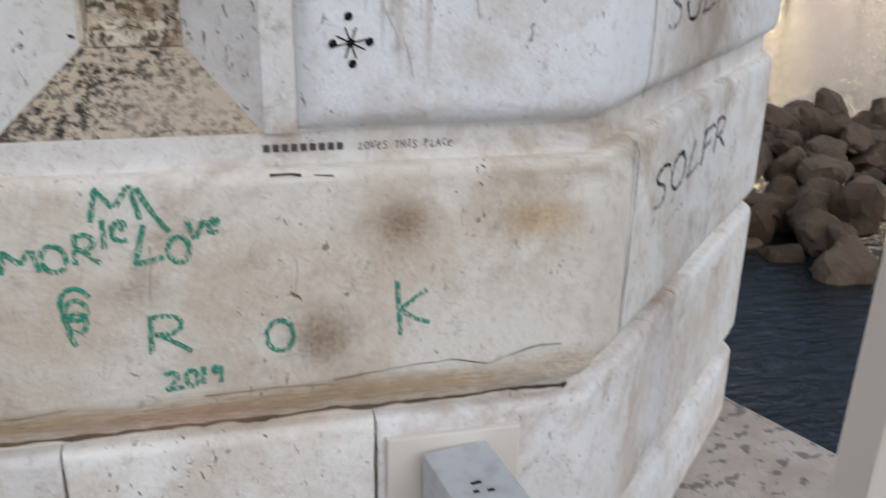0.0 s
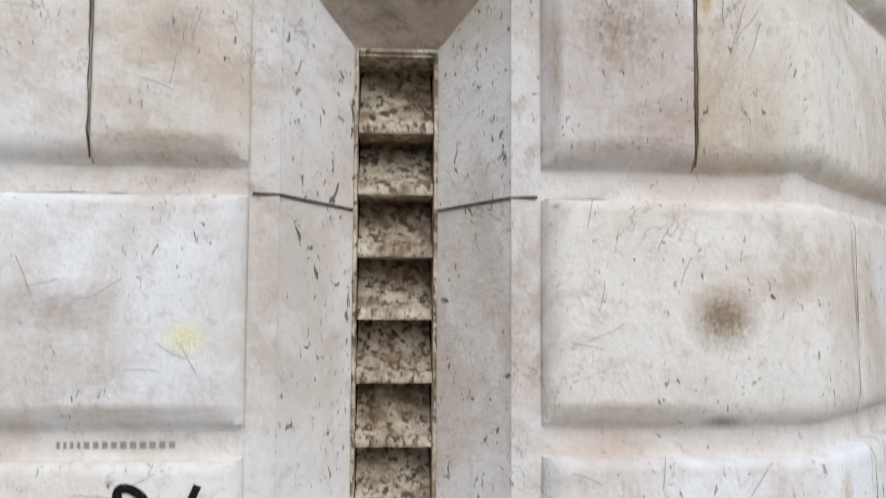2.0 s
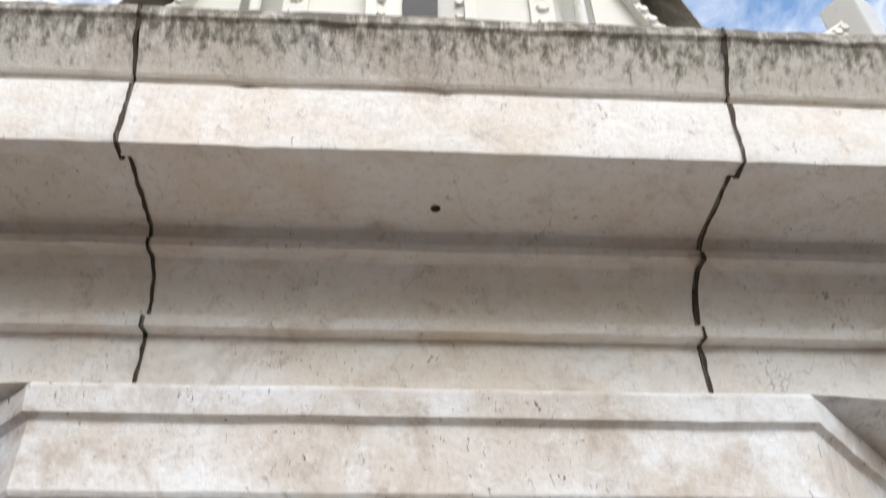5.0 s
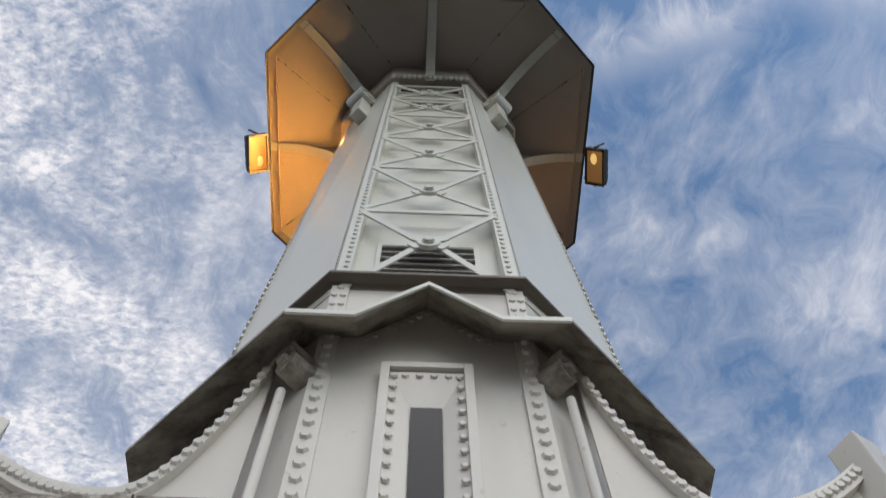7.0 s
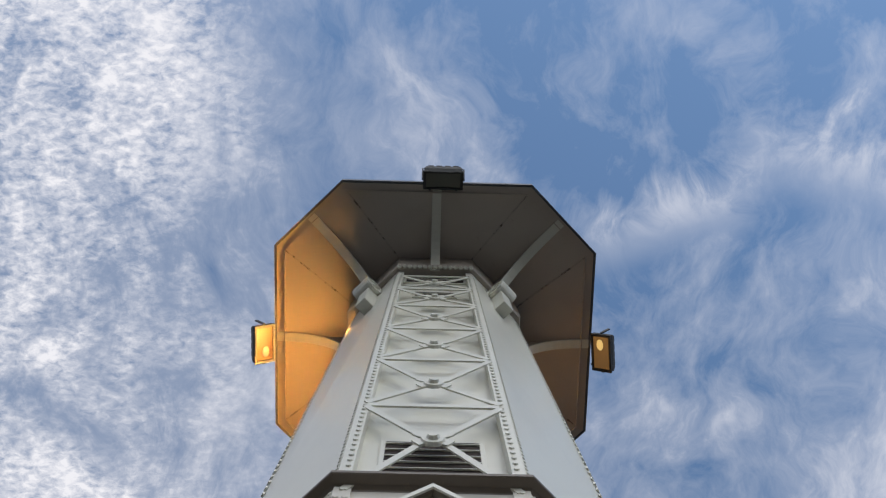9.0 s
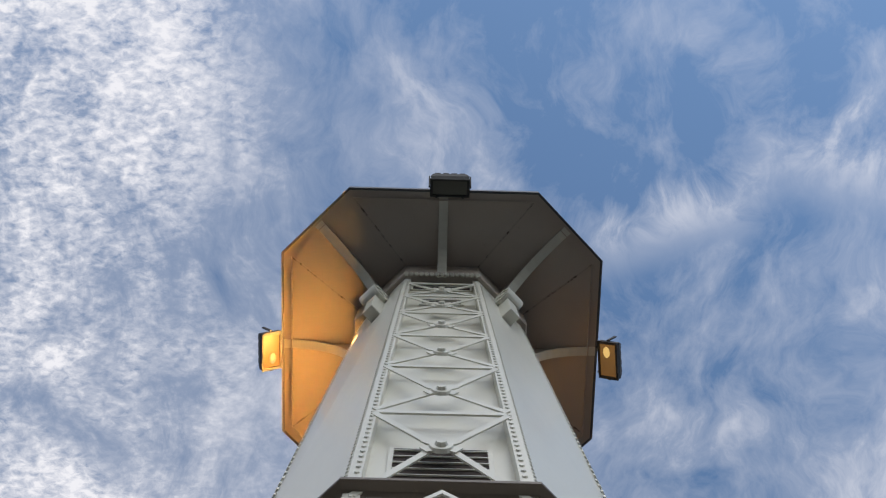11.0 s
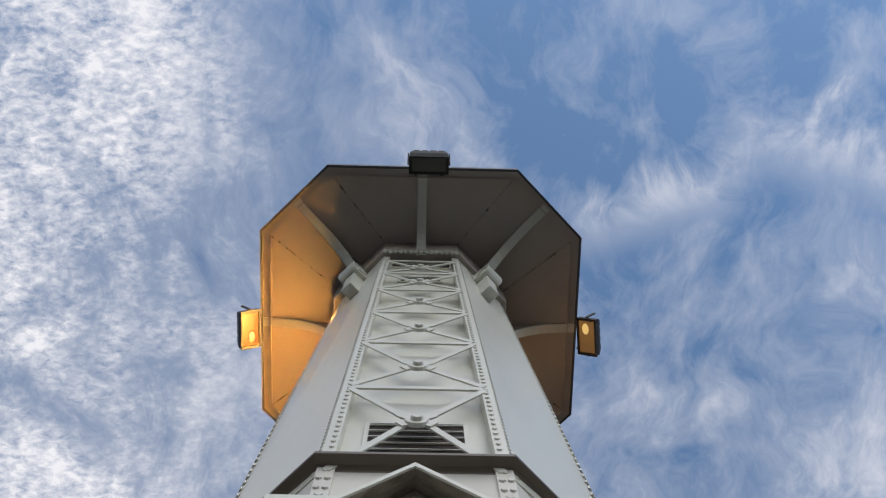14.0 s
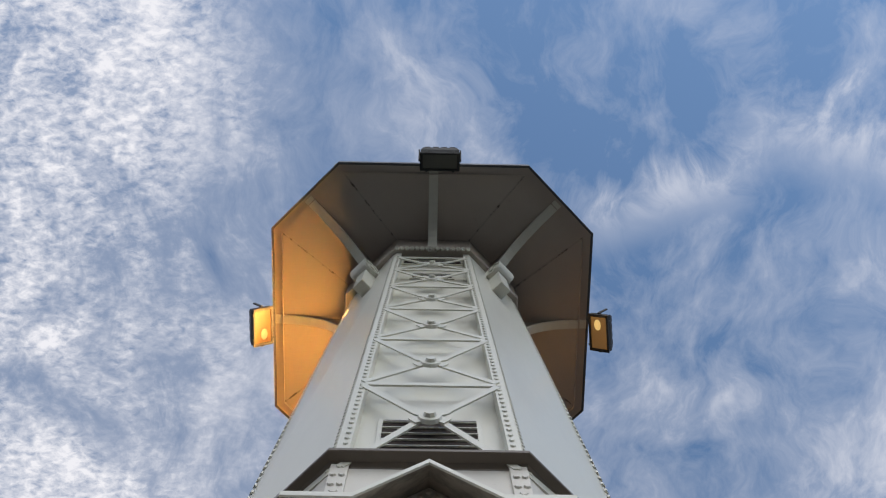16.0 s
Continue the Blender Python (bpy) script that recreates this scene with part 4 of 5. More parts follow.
for k in range(8):
    a = radians(-90 + 45 * k)
    n, t = Vector((math.cos(a), math.sin(a), 0)), Vector((-math.sin(a), math.cos(a), 0))
    r1 = GA - 0.03 if k % 2 == 0 else (GA + GH) / math.sqrt(2) - 0.06
    r0, z0 = (1.0, 11.92) if k == 0 else (1.04, 11.66)
    drop = GZ - 0.01 - z0
    c = Vector((0, CY, 0))
    # curved bracket
    bm = bmesh.new()
    rings = []
    for q in range(13):
        u = q / 12 * math.pi / 2
        r, z = r0 + (r1 - r0) * (1 - math.cos(u)), z0 + drop * math.sin(u)
        p = c + n * r + Vector((0, 0, z))
        rings.append([p - t * 0.055, p + t * 0.055, p + t * 0.055 + Vector((0, 0, 0.02)) - n * 0.015, p - t * 0.055 + Vector((0, 0, 0.02)) - n * 0.015])
    ring_loft(bm, rings)
    rib = tower_part("bracket", bm, PAINT, "curved white gallery bracket")
    bm = bmesh.new()
    web = []
    for s in (-0.006, 0.006):
        row = []
        for q in range(13):
            u = q / 12 * math.pi / 2
            row.append(c + n * (r0 + (r1 - r0) * (1 - math.cos(u))) + t * s + Vector((0, 0, z0 + 0.01 + drop * math.sin(u))))
        web.append(row + [c + n * r0 + t * s + Vector((0, 0, GZ + 0.018))])
    ring_loft(bm, web)
    tower_part("bracket_web", bm, PAINT_UNDER_SHADED, parent=rib)
    if k % 2:
        m = Matrix.Translation(c + n * 1.08 + Vector((0, 0, 11.66))) @ Matrix.Rotation(a + math.pi / 2, 4, "Z")
        # cast shoe: a block on a round boss, ringed on both cheeks, over a slim leg
        bm = boxed(-0.105, 0.105, -0.13, 0.14, 0.0, 0.17, 0.015, m=m)
        side = Euler((0, math.pi / 2, 0)).to_matrix().to_4x4()
        bmesh.ops.create_cone(bm, cap_ends=True, segments=24, radius1=0.135, radius2=0.135, depth=0.20, matrix=m @ Matrix.Translation((0, -0.01, 0.0)) @ side)
        shoe = tower_part("bracket_shoe", bm, PAINT)
        for sx in (-1, 1):
            bm = bmesh.new()
            hoop = [[m @ Vector((sx * x, -0.01 + r * math.cos(q * math.pi / 12), r * math.sin(q * math.pi / 12))) for q in range(24)] for x, r in ((0.098, 0.130), (0.122, 0.126), (0.122, 0.098), (0.104, 0.094))]
            ring_loft(bm, hoop, caps=False)
            tower_part("shoe_ring", bm, PAINT, parent=shoe)
            bm = bmesh.new()
            bmesh.ops.create_cone(bm, cap_ends=True, segments=12, radius1=0.045, radius2=0.035, depth=0.03, matrix=m @ Matrix.Translation((sx * 0.112, -0.01, 0)) @ side)
            tower_part("shoe_cap", bm, PAINT, parent=shoe)
        tower_part("shoe_leg", boxed(-0.075, 0.075, -0.06, 0.14, -0.62, -0.10, 0.015, m=m), PAINT, parent=shoe)
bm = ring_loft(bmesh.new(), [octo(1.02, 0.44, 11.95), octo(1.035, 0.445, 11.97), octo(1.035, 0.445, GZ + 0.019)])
tower_part("neck_ring", bm, PAINT_UNDER_SHADED)
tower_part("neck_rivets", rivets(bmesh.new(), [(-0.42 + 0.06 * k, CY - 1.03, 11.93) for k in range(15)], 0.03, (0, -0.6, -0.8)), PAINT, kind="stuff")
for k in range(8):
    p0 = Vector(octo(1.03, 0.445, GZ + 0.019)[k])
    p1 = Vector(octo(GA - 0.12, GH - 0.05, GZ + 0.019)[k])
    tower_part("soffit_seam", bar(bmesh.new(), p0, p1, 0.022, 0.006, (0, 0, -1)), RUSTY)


# ---- floodlights on the gallery ----
def floodlight(at, rot, lit, label):
    """A lamp 0.46 m wide whose glass faces its own -z, tilted in towards the tower."""
    e = thing("floodlight", label, "floodlight", (0, 0, 0), "gallery floodlights")
    bm = bmesh.new()
    ring_loft(bm, [[(-x, -y, z), (x, -y, z), (x, y, z), (-x, y, z)] for x, y, z in ((0.225, 0.15, 0.0), (0.232, 0.155, 0.05), (0.20, 0.13, 0.12), (0.19, 0.12, 0.13))])
    part("housing", bm, BLACK, e)
    for x in (-0.15, -0.05, 0.05, 0.15):
        part("cooling_rib", boxed(x - 0.035, x + 0.035, -0.115, 0.115, 0.128, 0.155, 0.006), BLACK, e)
    for x0, x1, y0, y1 in ((-0.24, 0.24, -0.16, -0.13), (-0.24, 0.24, 0.13, 0.16), (-0.24, -0.205, -0.13, 0.13), (0.205, 0.24, -0.13, 0.13)):
        part("bezel", boxed(x0, x1, y0, y1, -0.028, -0.001, 0.004), BLACK, e)
    dish = part("reflector" if lit else "glass", boxed(-0.205, 0.205, -0.13, 0.13, -0.010, -0.001), LIT if lit else OFF, e, "glowing amber reflector" if lit else "dark unlit glass")
    for x in (-0.16, 0.16):
        for y in (-0.165, 0.165):
            part("clip", boxed(x - 0.012, x + 0.012, y - 0.008, y + 0.008, -0.034, 0.02, 0.003), BLACK, e)
    for sx in (-1, 1):
        part("bracket", boxed(sx * 0.25 - 0.008, sx * 0.25 + 0.008, -0.02, 0.02, 0.0, 0.20, 0.002), BLACK, e)
    if lit:
        bm = bmesh.new()
        bmesh.ops.create_uvsphere(bm, u_segments=14, v_segments=8, radius=0.055, matrix=Matrix.Translation((-0.10, 0.02, -0.012)) @ Matrix.Diagonal((1.3, 1, 0.25, 1)))
        part("bulb", bm, BULB, dish, "bright amber bulb", smooth=True)
    e.matrix_basis = pose(*at, *rot) @ Matrix.Diagonal((1, 0.84, 1, 1))
    return e


floodlight((0.07, -0.58, 12.32), (32, 0, 0), False, "black unlit floodlight clamped to the gallery rim")
floodlight((-2.08, 1.49, 12.22), (40, 0, -90), True, "black floodlight with glowing amber glass on the gallery rim")
floodlight((2.09, 1.50, 12.22), (40, 0, 84), True, "black floodlight with glowing amber glass on the gallery rim")

# the lit lamps throw a bounded beam down on the far sides of the tower, which lights the soffit above
for name, at, aim, watts in (("lamp_left", (-2.08, 1.50, 12.16), (-1.16, 1.53, 11.42), 230000), ("lamp_right", (2.08, 1.51, 12.16), (1.08, 1.70, 11.58), 160)):
    l = new(name, bpy.data.lights.new(name, "SPOT"))
    l.data.energy, l.data.shadow_soft_size, l.data.color = watts, 0.03, (1.0, 0.47, 0.11)
    l.data.spot_size, l.data.spot_blend = radians(40), 0.3
    l.matrix_world = look(at, aim)

# ---- lamp across the water, whose light lies on the ripples ----
shore = thing("shore_lamp", "tall lamp post with a glowing yellow globe beyond the water", "street lamp", (23.3, 32.0, -1.0))
bm = bmesh.new()
bmesh.ops.create_cone(bm, cap_ends=True, segments=12, radius1=0.12, radius2=0.07, depth=4.6, matrix=Matrix.Translation((0, 0, 2.3)))
part("pole", bm, BLACK, shore)
bm = bmesh.new()
bmesh.ops.create_uvsphere(bm, u_segments=16, v_segments=10, radius=0.45, matrix=Matrix.Translation((0, 0, 5.0)))
part("globe", bm, lamp_glass("lamp_globe_glow", (1.0, 0.80, 0.42), 75.0), shore, "glowing yellow globe", smooth=True)
copy_thing(shore, pose(62.0, 75.0, -1.0))


# ---- marks on the wall ----
def wall_mark(name, ob, label="", owner=None):
    ob.parent = owner or base
    ob.matrix_parent_inverse = Matrix.Translation((0, -CY, -3.24 if owner else 0))
    return tagged(ob, label)


def strokes(lines, material, r=0.004, label="", m=None, name="graffiti"):
    """Pen strokes on the wall from (x, z) lines, as flattened tubes."""
    cu = bpy.data.curves.new(name, "CURVE")
    cu.dimensions, cu.bevel_depth, cu.bevel_resolution = "3D", r, 1
    for ln in lines:
        sp = cu.splines.new("NURBS")
        sp.points.add(len(ln) - 1)
        for p, (x, z) in zip(sp.points, ln):
            p.co = (x, 0, z, 1)
        sp.use_endpoint_u, sp.order_u, sp.resolution_u = True, min(4, len(ln)), 6
    cu.materials.append(material)
    ob = new(name, cu)
    ob.matrix_basis = (m or pose(0, -0.0012, 0)) @ Matrix.Diagonal((1, 0.15, 1, 1))
    return wall_mark(name, ob, label)


def bars(x, z, widths, h, material, y=-0.0012, gap=0.008):
    for w in widths:
        base_part("pen_mark", boxed(x, x + w, y, y + 0.0008, z, z + h), material)
        x += w + gap


STAINS = {}


def stain(x, z, rx, rz, colour, strength=0.8, y=-0.001, m=None, owner=None):
    """A soft-edged smear on the stone."""
    key = (colour, strength)
    if key not in STAINS:
        sm = mat("smear", colour, 0.85)
        nt = sm.node_tree
        tc, ln = nt.nodes.new("ShaderNodeTexCoord"), nt.nodes.new("ShaderNodeVectorMath")
        ln.operation = "LENGTH"
        nt.links.new(tc.outputs["Object"], ln.inputs[0])
        soft = band(sm, ln.outputs["Value"], 1.0, 0.15)
        grain = band(sm, tex(sm, "noise", 9, 8, 0.75, 0.5), 0.30, 0.62)
        nt.links.new(times(sm, times(sm, soft, grain), strength), nt.nodes["Principled BSDF"].inputs["Alpha"])
        STAINS[key] = sm
    bm = bmesh.new()
    bmesh.ops.create_circle(bm, cap_ends=True, segments=28, radius=1.0, matrix=Euler((math.pi / 2, 0, 0)).to_matrix().to_4x4())
    me = bpy.data.meshes.new("stain")
    bm.to_mesh(me)
    bm.free()
    me.materials.append(STAINS[key])
    ob = new("stain", me)
    ob.matrix_basis = (m or Matrix.Identity(4)) @ pose(x, y, z) @ Matrix.Diagonal((rx, 1, rz, 1))
    ob.visible_shadow = False
    return wall_mark("stain", ob, owner=owner)


# big black tag beside the niche
strokes([[(-0.413, 1.307), (-0.414, 1.33), (-0.398, 1.341), (-0.38, 1.341), (-0.368, 1.32), (-0.366, 1.282), (-0.367, 1.239), (-0.345, 1.204), (-0.306, 1.170), (-0.262, 1.156), (-0.216, 1.155)],
         [(-0.328, 1.363), (-0.337, 1.375), (-0.357, 1.382), (-0.366, 1.375), (-0.361, 1.353), (-0.351, 1.334), (-0.356, 1.3)],
         [(-0.373, 1.348), (-0.359, 1.325), (-0.332, 1.317), (-0.293, 1.315)], [(-0.328, 1.352), (-0.335, 1.334), (-0.353, 1.301)]], INK, 0.0070, "thick black marker tag on the stone")
strokes([[(-0.341, 1.323), (-0.318, 1.33), (-0.297, 1.333)], [(-0.341, 1.278), (-0.333, 1.289), (-0.298, 1.31)],
         [(-0.26, 1.382), (-0.268, 1.361), (-0.282, 1.34), (-0.284, 1.3), (-0.285, 1.243), (-0.3, 1.237), (-0.325, 1.243), (-0.329, 1.26), (-0.311, 1.286), (-0.291, 1.314)], [(-0.293, 1.295), (-0.296, 1.272)]], INK, 0.0062)
strokes([[(-0.306, 1.209), (-0.290, 1.190), (-0.262, 1.166), (-0.216, 1.154)], [(-0.29, 1.156), (-0.25, 1.157), (-0.216, 1.153)],
         [(-0.262, 1.152), (-0.287, 1.149), (-0.318, 1.138), (-0.335, 1.122), (-0.322, 1.106)]], INK, 0.0075)
strokes([[(-0.239 + 0.012 * math.cos(1.2 + k * 0.55), 1.310 + 0.015 * math.sin(1.2 + k * 0.55)) for k in range(13)], [(-0.252, 1.283), (-0.253, 1.251)], [(-0.252, 1.275), (-0.238, 1.278), (-0.236, 1.251)],
         [(-0.262, 1.219), (-0.234, 1.226), (-0.24, 1.237), (-0.257, 1.233), (-0.267, 1.213), (-0.256, 1.197), (-0.232, 1.205)]], INK, 0.0040)
# star of dots
for x, z in ((0.271, 1.236), (0.275, 1.178), (0.251, 1.203), (0.297, 1.205), (0.273, 1.204)):
    bm = bmesh.new()
    bmesh.ops.create_cone(bm, cap_ends=True, segments=14, radius1=0.0055, radius2=0.0052, depth=0.001, matrix=Matrix.Translation((x, -0.0012, z)) @ Euler((math.pi / 2, 0, 0.3)).to_matrix().to_4x4())
    base_part("ink_dot", bm, INK)
x, z = 0.273, 1.204
strokes([[(x + 0.02 * math.cos(a), z + 0.02 * math.sin(a)), (x - 0.02 * math.cos(a), z - 0.02 * math.sin(a))] for a in (0.2, 1.2, 1.9, 2.7)], INK, 0.0011)
# hand-drawn letters, each a few pen strokes in a unit box
RING = [(0.5 + 0.5 * math.cos(0.9 + k * 0.63), 0.5 + 0.5 * math.sin(0.9 + k * 0.63)) for k in range(12)]
GLYPHS = {
    "S": [[(1, 0.85), (0.7, 1.05), (0.1, 0.95), (0.15, 0.6), (0.8, 0.5), (0.85, 0.05), (0.3, -0.05), (0, 0.1)]],
    "O": [RING], "=": [[(0.3, 0.9), (1, 0.95)], [(0, 0.1), (0.95, 0.15)]],
    "L": [[(0.45, 1), (0.1, 0.05)], [(0.1, 0.05), (0.5, 0.1), (1, 0.2)]],
    "F": [[(0.2, 1), (0.05, 0)], [(0.05, 0.95), (0.5, 1), (1, 0.95)], [(0.1, 0.5), (0.8, 0.6)]],
    "I": [[(0.3, 0.95), (0.9, 1)], [(0.7, 1), (0.5, 0.0)], [(0.1, 0.25), (0.55, 0.3)]],
    "R": [[(0.1, 1), (0, 0)], [(0, 0.95), (0.6, 1.1), (1, 0.75), (0.6, 0.5), (0.1, 0.5)], [(0.35, 0.5), (1, 0)]],
    "'": [[(0.2, 1), (0.6, 0.6), (0.3, 0)]], "l": [[(0.5, 1), (0.4, 0)]],
    "M": [[(0, 0), (0.15, 1)], [(0.15, 1), (0.5, 0.4)], [(0.5, 0.4), (0.85, 1)], [(0.85, 1), (1, 0)]],
    "E": [[(0.1, 0.5), (0.9, 0.6), (0.8, 1), (0.3, 0.95), (0, 0.5), (0.3, 0), (0.9, 0.1)]],
    "V": [[(0, 1), (0.4, 0)], [(0.4, 0), (1, 1)]],
    "K": [[(0.1, 1), (0.15, 0)], [(0.9, 0.8), (0.4, 0.6), (0.2, 0.5)], [(0.2, 0.5), (0.5, 0.25), (1, 0.2)]],
    "T": [[(0, 1), (1, 1)], [(0.5, 1), (0.5, 0)]], "H": [[(0.1, 1), (0.1, 0)], [(0.9, 1), (0.9, 0)], [(0.1, 0.5), (0.9, 0.5)]],
    "P": [[(0.1, 1), (0.1, 0)], [(0.1, 0.95), (0.9, 1), (0.9, 0.5), (0.1, 0.5)]], "A": [[(0, 0), (0.5, 1)], [(0.5, 1), (1, 0)], [(0.2, 0.4), (0.8, 0.4)]],
    "C": [[(0.95, 0.9), (0.4, 1.05), (0, 0.5), (0.4, -0.05), (0.95, 0.1)]],
    "2": [[(0, 0.8), (0.5, 1.1), (0.9, 0.7), (0.3, 0.2), (0, 0)], [(0, 0), (1, 0.05)]],
    "9": [[(0.9, 0.8), (0.4, 1.1), (0.1, 0.7), (0.5, 0.4), (0.9, 0.8)], [(0.9, 0.8), (0.7, 0)]],
}
rn = random.Random(3)


def scrawl(spots, material, r, label, m=None, lean=0.0):
    """spots: letter, left, foot, width, height."""
    lines = []
    for ch, x, z, w, h in spots:
        for ln in GLYPHS[ch]:
            lines.append([(x + w * (a + rn.uniform(-0.03, 0.03)) + lean * h * (b - 0.5), z + h * (b + rn.uniform(-0.03, 0.03))) for a, b in ln])
    return strokes(lines, material, r, label, m and m @ pose(0, -0.0012, 0))


# long tag on the top course
LONG = "scrawled black marker tag on the stone"
strokes([[(-0.343, 2.288), (-0.303, 2.292)], [(-0.365, 2.254), (-0.296, 2.264)],
         [(-0.168, 2.335), (-0.194, 2.325), (-0.23, 2.321), (-0.266, 2.311), (-0.287, 2.29), (-0.249, 2.295), (-0.203, 2.299), (-0.172, 2.292), (-0.186, 2.275), (-0.226, 2.261), (-0.261, 2.254)],
         [(-0.127 + 0.041 * math.cos(0.9 + k * 0.6), 2.297 + 0.024 * math.sin(0.9 + k * 0.6)) for k in range(12)],
         [(-0.061, 2.34), (-0.073, 2.308), (-0.093, 2.29), (-0.103, 2.264)], [(-0.103, 2.263), (-0.082, 2.276), (-0.046, 2.282), (-0.012, 2.281)]], INK_DRY, 0.0066, LONG)
strokes([[(0.006, 2.329), (0.033, 2.341), (0.07, 2.346)], [(0.003, 2.33), (0.011, 2.309), (0.018, 2.282)], [(0.017, 2.306), (0.049, 2.313), (0.087, 2.321)],
         [(0.087, 2.344), (0.103, 2.356), (0.125, 2.366)], [(0.125, 2.366), (0.116, 2.345), (0.092, 2.321), (0.097, 2.307), (0.126, 2.302)], [(0.073, 2.314), (0.103, 2.33), (0.119, 2.34)],
         [(0.146, 2.358), (0.14, 2.323), (0.137, 2.291)], [(0.146, 2.358), (0.179, 2.363), (0.221, 2.369), (0.231, 2.351), (0.211, 2.335), (0.19, 2.337)]], INK_DRY, 0.0066, LONG)
strokes([[(0.14, 2.32), (0.178, 2.319), (0.221, 2.302), (0.281, 2.293), (0.341, 2.28), (0.389, 2.265)], [(0.262, 2.371), (0.253, 2.344)], [(0.277, 2.344), (0.258, 2.327)],
         [(0.341 + 0.049 * math.cos(0.9 + k * 0.6), 2.331 + 0.021 * math.sin(0.9 + k * 0.6)) for k in range(12)], [(0.346, 2.323), (0.365, 2.322), (0.388, 2.329)], [(0.32, 2.305), (0.334, 2.299), (0.347, 2.281)]], INK_DRY, 0.0060, LONG)
strokes([[(-0.001 + 0.043 * math.cos(k * 0.6), 2.378 + 0.012 * math.sin(k * 0.6)) for k in range(12)], [(-0.104, 2.231), (-0.076, 2.232), (-0.055, 2.247), (-0.04, 2.263)],
         [(-0.04, 2.261), (-0.042, 2.242), (-0.019, 2.231), (-0.009, 2.227)], [(-0.076, 2.229), (-0.034, 2.241), (0.007, 2.249), (0.049, 2.255), (0.097, 2.257)]], INK_DRY, 0.0048, LONG)
# blots where the marker stopped
strokes([[(0.372, 2.272), (0.391, 2.264)], [(-0.262, 2.254), (-0.248, 2.255)], [(-0.024, 2.281), (-0.010, 2.282)]], INK, 0.0062)
# tags on the corner face
diag = Matrix.Translation((0.626, 0, 0)) @ Matrix.Rotation(radians(45), 4, "Z")
for dx, z0 in ((0.0, 0.885), (-0.01, 1.190)):
    scrawl([(ch, 0.26 + 0.096 * k, z0 + 0.004 * k, 0.085, 0.072) for k, ch in enumerate("SOLFR")], INK_DRY, 0.0042, "scrawled black marker tag on the stone", Matrix.Translation((dx, 0, 0)) @ diag)
strokes([[(0.25, 0.838), (0.26, 0.858), (0.29, 0.868)], [(0.34, 0.825), (0.39, 0.850), (0.43, 0.842)]], INK_DRY, 0.003, m=diag @ pose(0, -0.0012, 0))
# green lettering
scrawl((("M", -0.171, 0.926, 0.046, 0.030), ("O", -0.122, 0.922, 0.031, 0.039), ("R", -0.083, 0.931, 0.032, 0.040), ("l", -0.052, 0.952, 0.016, 0.041), ("E", -0.038, 0.959, 0.024, 0.029), ("M", -0.058, 0.988, 0.060, 0.046),
        ("L", -0.014, 0.925, 0.040, 0.056), ("O", 0.030, 0.925, 0.029, 0.038), ("V", 0.058, 0.957, 0.020, 0.026), ("E", 0.080, 0.963, 0.020, 0.022), ("R", -0.004, 0.794, 0.052, 0.057), ("O", 0.148, 0.782, 0.038, 0.050),
        ("K", 0.328, 0.790, 0.052, 0.085), ("2", 0.010, 0.738, 0.024, 0.028), ("O", 0.037, 0.740, 0.016, 0.026), ("l", 0.055, 0.742, 0.012, 0.027), ("9", 0.070, 0.742, 0.018, 0.027)), INK_GREEN, 0.0041, "green marker lettering")
strokes([[(0.001, 1.030), (0.012, 1.0), (0.035, 0.969)], [(-0.092 + 0.020 * math.cos(k) * (1 - k * 0.02), 0.886 + 0.022 * math.sin(k) - 0.0028 * k) for k in range(18)]], INK_GREEN, 0.0041)
# pen notes
bars(0.160, 1.060, (0.008,) * 9, 0.010, PEN, y=0.030, gap=0.004)
scrawl([(ch, 0.285 + 0.0082 * k, 1.058 + 0.001 * (k % 3), 0.0064, 0.0105) for k, ch in enumerate("LOVES THIS PLACE") if ch != " "], PEN, 0.0007, "small handwritten pen note", m=pose(0, REC, 0))
bars(-0.455, 1.426, (0.004,) * 4 + (0.007,) * 4 + (0.008,) * 6, 0.009, INK_GREY, y=0.030, gap=0.005)
bars(-0.42, 1.050, (0.008,) * 11, 0.028, INK_BLUE, y=0.030, gap=0.012)
